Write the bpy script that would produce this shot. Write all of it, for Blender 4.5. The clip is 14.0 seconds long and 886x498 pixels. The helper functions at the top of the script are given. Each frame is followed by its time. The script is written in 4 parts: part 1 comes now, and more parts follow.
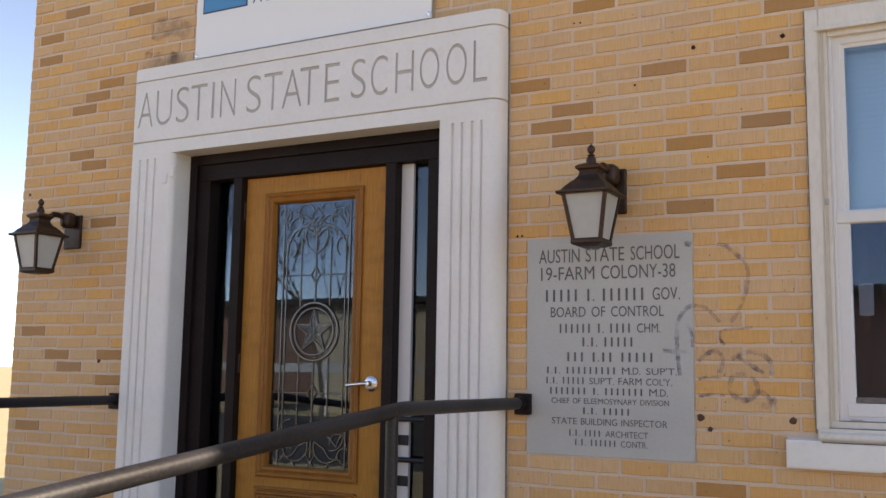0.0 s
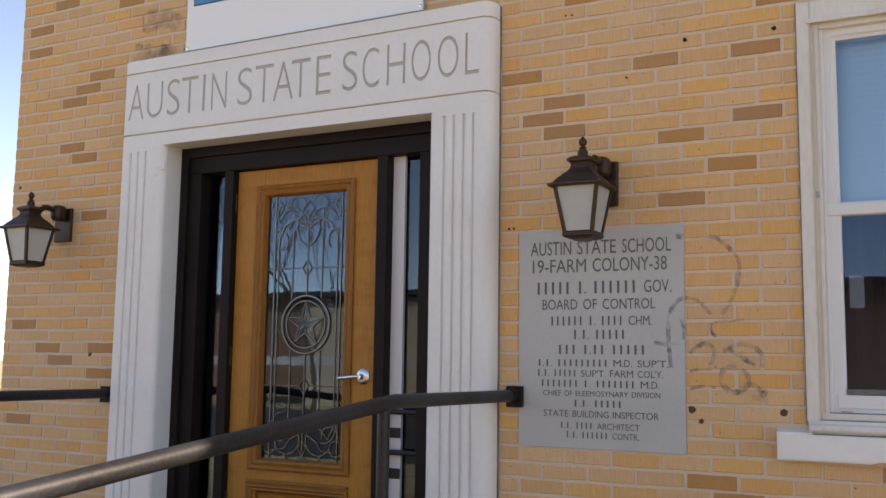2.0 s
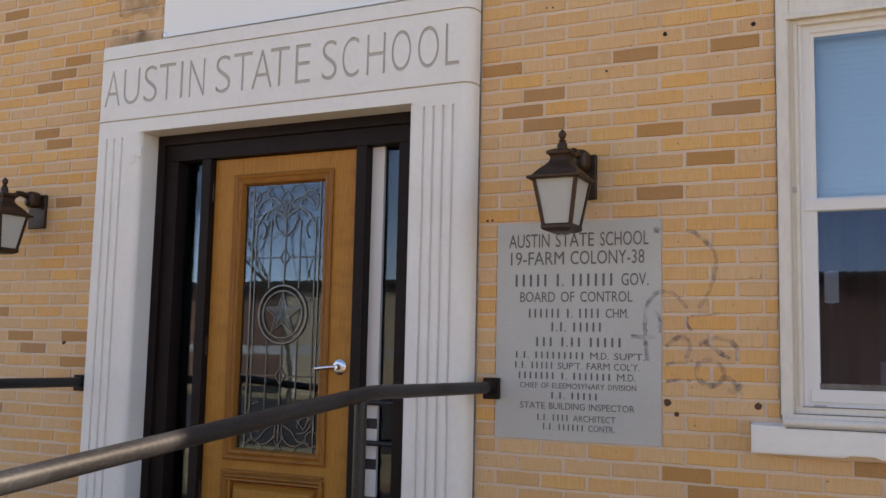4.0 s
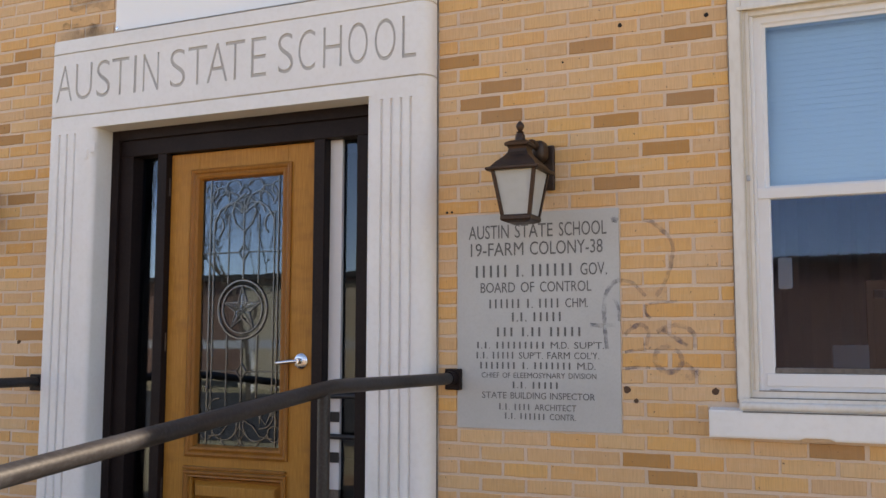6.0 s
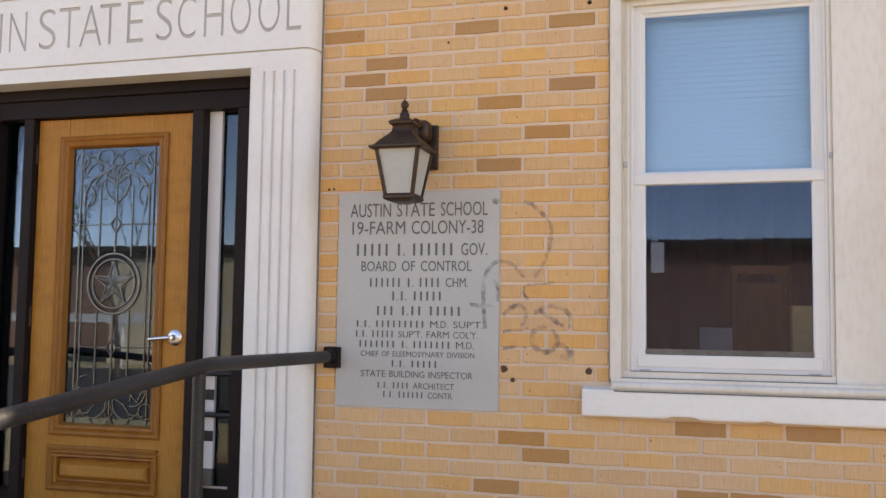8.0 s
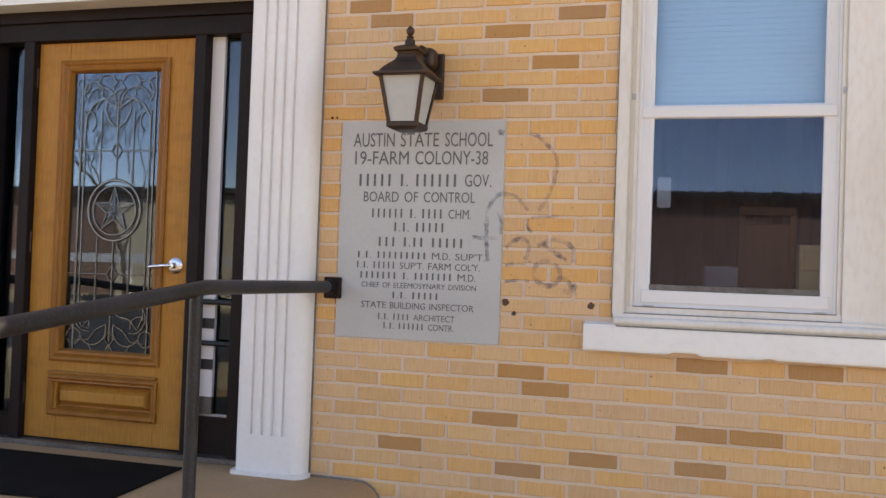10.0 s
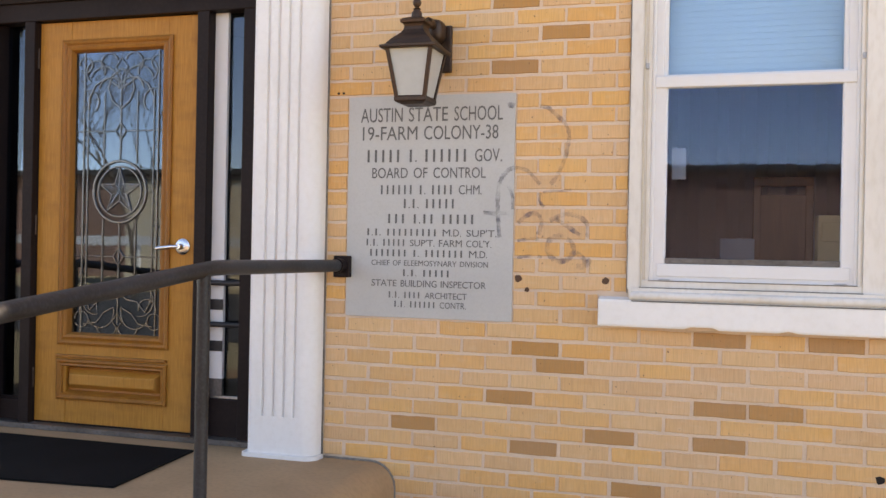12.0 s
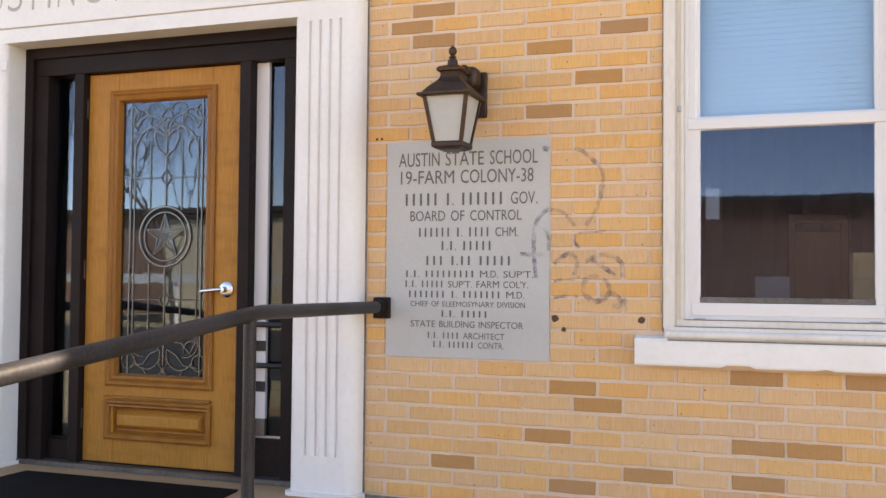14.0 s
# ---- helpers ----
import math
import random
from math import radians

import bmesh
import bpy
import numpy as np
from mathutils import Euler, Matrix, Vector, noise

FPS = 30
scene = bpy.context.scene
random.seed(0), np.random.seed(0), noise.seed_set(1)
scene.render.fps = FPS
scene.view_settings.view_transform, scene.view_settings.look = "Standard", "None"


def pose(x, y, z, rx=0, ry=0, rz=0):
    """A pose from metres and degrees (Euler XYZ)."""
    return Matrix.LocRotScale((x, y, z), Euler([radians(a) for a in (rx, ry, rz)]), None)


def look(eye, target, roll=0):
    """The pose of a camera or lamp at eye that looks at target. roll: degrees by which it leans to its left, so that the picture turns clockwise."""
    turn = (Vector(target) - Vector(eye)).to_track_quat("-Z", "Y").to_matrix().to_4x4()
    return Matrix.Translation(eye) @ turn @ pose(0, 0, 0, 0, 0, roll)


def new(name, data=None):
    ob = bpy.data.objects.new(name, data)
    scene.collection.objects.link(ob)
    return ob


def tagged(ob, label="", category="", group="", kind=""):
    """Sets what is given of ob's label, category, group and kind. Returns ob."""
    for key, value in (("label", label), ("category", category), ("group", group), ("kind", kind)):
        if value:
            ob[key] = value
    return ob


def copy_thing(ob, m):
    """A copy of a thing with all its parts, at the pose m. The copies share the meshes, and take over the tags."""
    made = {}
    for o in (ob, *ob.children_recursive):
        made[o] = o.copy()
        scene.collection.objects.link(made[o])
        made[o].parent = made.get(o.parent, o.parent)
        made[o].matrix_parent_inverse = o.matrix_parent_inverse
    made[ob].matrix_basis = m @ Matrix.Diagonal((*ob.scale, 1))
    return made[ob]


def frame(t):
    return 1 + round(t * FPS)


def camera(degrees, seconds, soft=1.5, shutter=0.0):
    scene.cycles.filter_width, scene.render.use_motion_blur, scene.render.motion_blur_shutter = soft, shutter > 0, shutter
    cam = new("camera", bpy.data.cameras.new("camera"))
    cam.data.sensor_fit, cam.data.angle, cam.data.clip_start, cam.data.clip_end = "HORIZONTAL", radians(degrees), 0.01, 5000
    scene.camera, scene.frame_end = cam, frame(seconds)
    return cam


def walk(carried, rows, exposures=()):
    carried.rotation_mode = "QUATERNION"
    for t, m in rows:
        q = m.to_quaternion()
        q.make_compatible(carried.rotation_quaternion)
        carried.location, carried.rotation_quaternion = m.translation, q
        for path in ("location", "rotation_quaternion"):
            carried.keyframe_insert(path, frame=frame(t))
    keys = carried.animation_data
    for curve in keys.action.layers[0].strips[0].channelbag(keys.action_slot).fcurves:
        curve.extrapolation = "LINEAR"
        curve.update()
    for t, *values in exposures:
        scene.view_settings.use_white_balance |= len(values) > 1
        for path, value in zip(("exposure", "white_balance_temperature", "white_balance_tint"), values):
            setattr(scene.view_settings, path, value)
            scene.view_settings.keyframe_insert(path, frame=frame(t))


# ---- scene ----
cam = camera(48.7, 14.0)
PATH = [
    (0, (1.851, -4.13, 1.0), (0.916, -2.379, 1.245), 0.9),
    (0.5, (1.859, -4.124, 1.004), (0.921, -2.375, 1.249), 0.9),
    (1, (1.857, -4.124, 1.007), (0.926, -2.37, 1.247), 0.9),
    (1.5, (1.859, -4.117, 0.996), (0.929, -2.363, 1.236), 0.9),
    (2, (1.853, -4.125, 0.999), (0.931, -2.366, 1.23), 0.8),
    (2.5, (1.849, -4.125, 1.002), (0.934, -2.361, 1.228), 0.8),
    (3, (1.845, -4.123, 1.003), (0.94, -2.353, 1.221), 0.9),
    (5.5, (1.845, -4.128, 1.004), (1.015, -2.321, 1.214), 0.7),
    (6, (1.84, -4.141, 1.01), (1.037, -2.319, 1.204), 0.1),
    (6.5, (1.837, -4.137, 0.985), (1.09, -2.292, 1.179), 0.4),
    (7, (1.833, -4.144, 1.032), (1.168, -2.264, 1.186), 0.3),
    (7.2, (1.831, -4.145, 1.031), (1.206, -2.251, 1.184), 0.7),
    (9.3, (1.823, -4.105, 0.985), (1.288, -2.181, 1.085), 1.2),
    (9.5, (1.822, -4.099, 0.978), (1.291, -2.172, 1.054), 1.7),
    (10, (1.833, -4.075, 0.944), (1.246, -2.164, 0.989), 2.0),
    (10.5, (1.816, -4.073, 0.95), (1.196, -2.172, 0.995), 1.7),
    (11, (1.843, -4.008, 0.972), (1.236, -2.102, 1.004), 1.1),
    (11.5, (1.797, -4.021, 0.955), (1.214, -2.108, 0.966), 0.8),
    (12, (1.8, -4.007, 0.94), (1.198, -2.1, 0.939), 1.1),
    (12.5, (1.761, -4.059, 0.958), (1.172, -2.147, 0.949), 0.7),
    (13, (1.785, -4.057, 0.938), (1.195, -2.146, 0.956), 1.0),
    (13.5, (1.79, -4.095, 0.93), (1.128, -2.208, 0.965), 0.6),
    (14, (1.811, -4.094, 0.972), (1.143, -2.21, 1.039), 0.5),
]
walk(cam, [(t, look(eye, target, roll)) for t, eye, target, roll in PATH],
     [(0.0, 1.43, 9300, 17), (3.0, 1.40, 9300, 17), (5.5, 1.52, 9400, 17), (6.0, 1.63, 9400, 17), (6.5, 1.83, 9500, 17), (9.5, 1.93, 9800, 18), (10.5, 1.91, 9900, 18), (12.5, 2.25, 10000, 18), (14.0, 2.26, 10000, 18)])


# ---- world, sun ----
world = bpy.data.worlds.new("sky")
scene.world = world
world.use_nodes = True
wn = world.node_tree
sky = wn.nodes.new("ShaderNodeTexSky")
sky.sky_type = "NISHITA"
sky.sun_disc = False
SUN = Vector((1.0, 0.42, 0.71)).normalized()
sky.sun_elevation = math.asin(SUN.z)
sky.sun_rotation = math.atan2(SUN.x, SUN.y)
sky.altitude, sky.air_density, sky.dust_density, sky.ozone_density = 1500.0, 0.70, 0.10, 2.0
bg = wn.nodes["Background"]
bg.inputs[1].default_value = 0.15
wn.links.new(sky.outputs[0], bg.inputs[0])
sun_data = bpy.data.lights.new("sun", "SUN")
sun_data.energy, sun_data.angle, sun_data.color = 3.8, radians(0.5), (1.0, 0.985, 0.96)
sun = new("sun", sun_data)
sun.matrix_basis = look(SUN * 30, (0, 0, 0))


# ---- materials ----
def material(name, colour, rough=0.6, metal=0.0, shine=0.5):
    m = bpy.data.materials.new(name)
    m.use_nodes = True
    b = m.node_tree.nodes["Principled BSDF"]
    b.inputs["Base Color"].default_value = (*colour, 1)
    b.inputs["Roughness"].default_value = rough
    b.inputs["Metallic"].default_value = metal
    b.inputs["Specular IOR Level"].default_value = shine
    return m


def node(m, kind, **values):
    n = m.node_tree.nodes.new(kind)
    for key, value in values.items():
        n.inputs[key].default_value = value
    return n


def link(m, a, b):
    m.node_tree.links.new(a, b)


def coords(m, scale=(1, 1, 1)):
    geo = m.node_tree.nodes.new("ShaderNodeNewGeometry")
    mp = node(m, "ShaderNodeMapping")
    mp.inputs["Scale"].default_value = scale
    link(m, geo.outputs["Position"], mp.inputs["Vector"])
    return mp.outputs[0]


def noise_tex(m, scale, detail=4.0, stretch=(1, 1, 1)):
    n = node(m, "ShaderNodeTexNoise", Scale=scale, Detail=detail)
    link(m, coords(m, stretch), n.inputs["Vector"])
    return n.outputs["Fac"]


def ramp(m, fac, stops):
    r = m.node_tree.nodes.new("ShaderNodeValToRGB")
    e = r.color_ramp.elements
    while len(e) < len(stops):
        e.new(0.5)
    for i, (at, col) in enumerate(stops):
        e[i].position = at
        e[i].color = (*col, 1) if len(col) == 3 else col
    link(m, fac, r.inputs[0])
    return r.outputs[0]


def mixed(m, fac, a, b, blend="MIX"):
    x = m.node_tree.nodes.new("ShaderNodeMix")
    x.data_type, x.blend_type = "RGBA", blend
    for sock, v in ((x.inputs[0], fac), (x.inputs[6], a), (x.inputs[7], b)):
        if isinstance(v, bpy.types.NodeSocket):
            link(m, v, sock)
        elif isinstance(v, tuple):
            sock.default_value = (*v, 1)
        else:
            sock.default_value = v
    return x.outputs[2]


def bump(m, height, strength=0.3, distance=0.003):
    b = node(m, "ShaderNodeBump", Strength=strength, Distance=distance)
    link(m, height, b.inputs["Height"])
    link(m, b.outputs[0], m.node_tree.nodes["Principled BSDF"].inputs["Normal"])


def base(m, colour):
    link(m, colour, m.node_tree.nodes["Principled BSDF"].inputs["Base Color"])


def weathered(name, colour, dirt, rough=0.6, fine=60.0, amount=0.35, relief=0.2, metal=0.0, stretch=(1, 1, 1), shine=0.5):
    """Paint, stone or metal with broad stains and fine grain."""
    m = material(name, colour, rough, metal, shine)
    broad = ramp(m, noise_tex(m, 3.5, 6.0, stretch), [(0.42, (0, 0, 0)), (0.72, (amount, amount, amount))])
    grain = noise_tex(m, fine, 5.0, stretch)
    spots = ramp(m, grain, [(0.3, (amount * 0.8,) * 3), (0.55, (0, 0, 0))])
    c = mixed(m, broad, colour, dirt)
    c = mixed(m, spots, c, dirt)
    base(m, c)
    bump(m, grain, relief, 0.002)
    return m


def brick_material(name, stops, streak=0.24, pale=0.14, joined=False):
    """Wire-cut face brick: tone from one brick to the next, vertical drag marks, dark iron specks."""
    m = material(name, stops[0][1], 0.85)
    if joined:
        pick = m.node_tree.nodes.new("ShaderNodeNewGeometry").outputs["Random Per Island"]
    else:
        pick = m.node_tree.nodes.new("ShaderNodeObjectInfo").outputs["Random"]
    tone = ramp(m, pick, stops)
    patch = noise_tex(m, 9.0, 4.0)
    tone = mixed(m, ramp(m, patch, [(0.4, (0, 0, 0)), (0.75, (pale,) * 3)]), tone, (0.68, 0.5, 0.36))
    zone = noise_tex(m, 0.9, 3.0)
    tone = mixed(m, ramp(m, zone, [(0.42, (0, 0, 0)), (0.68, (pale * 1.2,) * 3)]), tone, (0.62, 0.44, 0.32))
    smear = noise_tex(m, 34.0, 5.0, (0.5, 1, 1.3))
    tone = mixed(m, ramp(m, smear, [(0.54, (0, 0, 0)), (0.72, (pale * 1.3,) * 3)]), tone, (0.70, 0.56, 0.42))
    drag = noise_tex(m, 190.0, 3.0, (1, 1, 0.06))
    tone = mixed(m, ramp(m, drag, [(0.35, (streak,) * 3), (0.6, (0, 0, 0))]), tone, (0.36, 0.2, 0.09))
    speck = noise_tex(m, 75.0, 2.0, (1, 1, 0.7))
    tone = mixed(m, ramp(m, speck, [(0.70, (0, 0, 0)), (0.74, (0.8, 0.8, 0.8))]), tone, (0.08, 0.045, 0.03))
    base(m, tone)
    bump(m, drag, 0.55, 0.002)
    return m


BUFF = [(0.0, (0.70, 0.395, 0.155)), (0.16, (0.71, 0.36, 0.11)), (0.30, (0.69, 0.435, 0.235)), (0.44, (0.65, 0.365, 0.15)), (0.58, (0.70, 0.44, 0.22)),
        (0.72, (0.74, 0.39, 0.115)), (0.86, (0.67, 0.415, 0.225)), (1.0, (0.62, 0.365, 0.175))]
BRICK = brick_material("buff_brick", BUFF)
FAR_BRICK = brick_material("buff_brick_joined", BUFF, joined=True)
DARK_BRICK = brick_material("dark_brick", [(0.0, (0.44, 0.215, 0.070)), (0.3, (0.43, 0.218, 0.085)), (0.6, (0.48, 0.225, 0.060)), (0.85, (0.40, 0.208, 0.09)), (1.0, (0.45, 0.22, 0.068))], 0.45, 0.05)
MORTAR = weathered("mortar", (0.68, 0.52, 0.39), (0.52, 0.38, 0.27), 0.95, 140.0, 0.4, 0.5)
STONE_PAINT = weathered("white_painted_stone", (0.75, 0.73, 0.705), (0.60, 0.56, 0.50), 0.55, 45.0, 0.22, 0.25)
GROOVE = weathered("stained_groove", (0.60, 0.53, 0.42), (0.48, 0.40, 0.30), 0.8, 60.0, 0.4, 0.2)
WHITE_WOOD = weathered("white_painted_wood", (0.71, 0.67, 0.61), (0.48, 0.41, 0.32), 0.5, 50.0, 0.3, 0.2, stretch=(1, 1, 0.35))
VINYL = weathered("white_sash_paint", (0.70, 0.69, 0.68), (0.62, 0.58, 0.52), 0.5, 40.0, 0.15, 0.1, shine=0.3)
SILL_PAINT = weathered("white_painted_sill", (0.80, 0.78, 0.745), (0.58, 0.53, 0.46), 0.8, 40.0, 0.16, 0.3, shine=0.2)
BLACK_FRAME = weathered("black_painted_steel", (0.014, 0.0085, 0.008), (0.03, 0.02, 0.018), 0.5, 70.0, 0.4, 0.12, shine=0.12)
RAIL_PAINT = weathered("dark_handrail_paint", (0.0125, 0.0115, 0.013), (0.066, 0.069, 0.078), 0.46, 90.0, 0.34, 0.3, shine=0.34)
BRONZE = weathered("rusty_bronze", (0.036, 0.022, 0.016), (0.09, 0.048, 0.028), 0.45, 80.0, 0.6, 0.25, 0.55)
PLAQUE = weathered("grey_granite", (0.47, 0.465, 0.44), (0.36, 0.35, 0.33), 0.7, 110.0, 0.3, 0.15)
INK = weathered("dark_grey_engraving", (0.095, 0.092, 0.09), (0.17, 0.165, 0.16), 0.8, 120.0, 0.5, 0.1)
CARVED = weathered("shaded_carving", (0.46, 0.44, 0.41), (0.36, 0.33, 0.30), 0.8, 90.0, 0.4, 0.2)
CHROME = material("brushed_chrome", (0.72, 0.73, 0.75), 0.25, 1.0)
LEAD = material("dark_lead_came", (0.15, 0.155, 0.16), 0.25, 0.9)
MAT = weathered("black_rubber_mat", (0.0045, 0.004, 0.0042), (0.013, 0.011, 0.011), 0.9, 200.0, 0.5, 0.6, shine=0.1)
CONCRETE = weathered("tan_painted_concrete", (0.42, 0.25, 0.13), (0.25, 0.15, 0.08), 0.8, 50.0, 0.45, 0.35)
ALUMINIUM = weathered("worn_aluminium", (0.45, 0.44, 0.43), (0.2, 0.19, 0.18), 0.4, 90.0, 0.5, 0.2, 0.8)
THRESHOLD = weathered("worn_dark_aluminium", (0.16, 0.15, 0.145), (0.05, 0.045, 0.04), 0.45, 60.0, 0.7, 0.3, 0.6)
SIGN_WHITE = material("white_enamel_board", (0.80, 0.79, 0.77), 0.4)
SIGN_BLUE = material("blue_enamel", (0.03, 0.24, 0.47), 0.35)
NAVY = material("navy_enamel", (0.03, 0.06, 0.14), 0.4)
BLIND = material("white_blind_slat", (0.78, 0.79, 0.80), 0.5)
PLASTER = weathered("grey_plaster", (0.32, 0.30, 0.28), (0.25, 0.23, 0.2), 0.9, 30.0, 0.3, 0.1)
FLOOR_IN = weathered("brown_lino", (0.12, 0.09, 0.07), (0.08, 0.06, 0.05), 0.5, 30.0, 0.4, 0.1)
BROWN_WOOD = weathered("brown_varnished_wood", (0.20, 0.085, 0.035), (0.10, 0.045, 0.02), 0.45, 12.0, 0.6, 0.1, stretch=(4, 4, 0.5))
CURTAIN = weathered("pale_curtain_cloth", (0.50, 0.53, 0.58), (0.40, 0.43, 0.48), 0.9, 60.0, 0.3, 0.1)
# pale card darkened and blued in colour for its dimness behind the pane
DIMMED_CARD = material("dimmed_pale_card", (0.27, 0.31, 0.36), 0.7)
CARD = material("pale_card", (0.70, 0.72, 0.70), 0.7)
TAN_BOX = weathered("tan_cardboard", (0.55, 0.44, 0.25), (0.4, 0.3, 0.17), 0.8, 20.0, 0.4, 0.1)
HOLE = material("dark_drill_hole", (0.018, 0.012, 0.009), 0.95)
SPALL = weathered("brown_rust_plug", (0.11, 0.055, 0.03), (0.05, 0.03, 0.02), 0.9, 200.0, 0.6, 0.4)
CAULK = weathered("dark_dirty_caulk", (0.13, 0.11, 0.09), (0.35, 0.31, 0.27), 0.9, 60.0, 0.7, 0.3)
GRASS = weathered("dry_grass", (0.46, 0.37, 0.22), (0.30, 0.26, 0.14), 0.95, 8.0, 0.5, 0.5)
ASPHALT = weathered("asphalt", (0.055, 0.053, 0.05), (0.09, 0.085, 0.08), 0.9, 20.0, 0.5, 0.3)
FAR_WALL = weathered("far_dark_brick", (0.34, 0.205, 0.16), (0.26, 0.155, 0.12), 0.9, 6.0, 0.4, 0.1)
FAR_TAN = weathered("far_tan_stucco", (0.76, 0.64, 0.47), (0.62, 0.52, 0.38), 0.9, 5.0, 0.3, 0.1)
ROOFING = weathered("grey_roofing", (0.09, 0.085, 0.08), (0.05, 0.05, 0.05), 0.9, 5.0, 0.4, 0.1)
BARK = weathered("grey_bark", (0.13, 0.10, 0.075), (0.06, 0.05, 0.04), 0.9, 20.0, 0.5, 0.4)


def wood():
    m = material("golden_oak", (0.46, 0.215, 0.05), 0.5, 0.0, 0.25)
    grain = noise_tex(m, 26.0, 6.0, (5, 5, 0.35))
    fine = noise_tex(m, 130.0, 3.0, (3, 3, 0.12))
    c = ramp(m, grain, [(0.3, (0.36, 0.145, 0.020)), (0.5, (0.42, 0.175, 0.027)), (0.7, (0.48, 0.21, 0.038))])
    c = mixed(m, ramp(m, fine, [(0.35, (0.18, 0.18, 0.18)), (0.55, (0, 0, 0))]), c, (0.25, 0.1, 0.022))
    c = mixed(m, ramp(m, noise_tex(m, 3.0, 3.0), [(0.45, (0, 0, 0)), (0.8, (0.3, 0.3, 0.3))]), c, (0.52, 0.25, 0.07))
    stain = noise_tex(m, 7.0, 5.0, (1, 1, 2.2))
    c = mixed(m, ramp(m, stain, [(0.50, (0, 0, 0)), (0.76, (0.38, 0.38, 0.38))]), c, (0.20, 0.075, 0.016))
    base(m, c)
    bump(m, fine, 0.12, 0.001)
    return m


OAK = wood()
# redder moulding oak, darkened further in colour for the shadows along the profiles
DARK_SHADED_OAK = weathered("dark_shaded_oak_moulding", (0.33, 0.125, 0.02), (0.16, 0.055, 0.01), 0.45, 40.0, 0.5, 0.15, stretch=(3, 3, 0.5), shine=0.3)


def glass(name, tint=(1, 1, 1), wave=0.0, gain=1.0, mirror_tint=(0.70, 0.84, 1.0)):
    """A clear pane: what lies behind it, and a mirror image by Fresnel, tinted to blue the mirrored sky."""
    m = bpy.data.materials.new(name)
    m.use_nodes = True
    t = m.node_tree
    t.nodes.remove(t.nodes["Principled BSDF"])
    clear = node(m, "ShaderNodeBsdfTransparent", Color=(*tint, 1))
    shine = node(m, "ShaderNodeBsdfGlossy", Roughness=0.0, Color=(*mirror_tint, 1))
    fres = node(m, "ShaderNodeFresnel", IOR=1.52)
    fac = fres.outputs[0]
    if gain != 1.0:
        mul = m.node_tree.nodes.new("ShaderNodeMath")
        mul.operation = "MULTIPLY"
        mul.use_clamp = True
        link(m, fac, mul.inputs[0])
        mul.inputs[1].default_value = gain
        fac = mul.outputs[0]
    mix = t.nodes.new("ShaderNodeMixShader")
    link(m, fac, mix.inputs[0])
    link(m, clear.outputs[0], mix.inputs[1])
    link(m, shine.outputs[0], mix.inputs[2])
    if wave:
        b = node(m, "ShaderNodeBump", Strength=wave, Distance=0.01)
        link(m, noise_tex(m, 30.0, 2.0), b.inputs["Height"])
        link(m, b.outputs[0], shine.inputs["Normal"])
    link(m, mix.outputs[0], t.nodes["Material Output"].inputs[0])
    return m


GLASS = glass("clear_glass", (0.78, 0.88, 0.93), 0.0, 1.4)
DARK_GLASS = glass("screened_glass", (0.86, 0.85, 0.84), 0.003, 0.95, (0.52, 0.68, 1.0))
SIDE_GLASS = glass("dim_sidelight_glass", (0.5, 0.5, 0.5), 0.0, 1.2)
RIPPLE = glass("rippled_glass", (0.40, 0.42, 0.42), 0.004, 1.9, (0.60, 0.78, 1.0))
BEVEL = glass("bevelled_clear_glass", (0.90, 0.92, 0.92), 0.0, 0.45)
FROST = weathered("frosted_white_glass", (0.43, 0.44, 0.42), (0.34, 0.34, 0.32), 0.4, 30.0, 0.3, 0.05)


def spray(name, colour, scale, stops):
    m = bpy.data.materials.new(name)
    m.use_nodes = True
    t = m.node_tree
    b = t.nodes["Principled BSDF"]
    b.inputs["Base Color"].default_value = (*colour, 1)
    b.inputs["Roughness"].default_value = 0.9
    clear = node(m, "ShaderNodeBsdfTransparent")
    mix = t.nodes.new("ShaderNodeMixShader")
    link(m, ramp(m, noise_tex(m, scale, 6.0), [(at, (a, a, a)) for at, a in stops]), mix.inputs[0])
    link(m, clear.outputs[0], mix.inputs[1])
    link(m, b.outputs[0], mix.inputs[2])
    link(m, mix.outputs[0], t.nodes["Material Output"].inputs[0])
    return m


SPRAY = spray("faded_grey_spray", (0.13, 0.13, 0.17), 26.0, ((0.36, 0.03), (0.52, 0.24), (0.70, 0.62)))
SOOT = spray("sooty_grime", (0.07, 0.05, 0.035), 11.0, ((0.38, 0.0), (0.55, 0.22), (0.75, 0.55)))


# ---- mesh helpers ----
def part(name, bm, mat, parent=None, label="", smooth=False):
    """Links a bmesh, given in world metres, as one mesh under its thing."""
    me = bpy.data.meshes.new(name)
    bm.normal_update()
    bm.to_mesh(me)
    bm.free()
    me.materials.append(mat)
    if smooth:
        me.shade_smooth()
        me.set_sharp_from_angle(angle=radians(40))
    ob = new(name, me)
    if parent is not None:
        ob.parent = parent
        up = parent.matrix_basis.copy()
        if parent.parent is not None:
            up = parent.parent.matrix_basis @ parent.matrix_parent_inverse @ up
        ob.matrix_parent_inverse = up.inverted()
    if label:
        tagged(ob, label)
    return ob


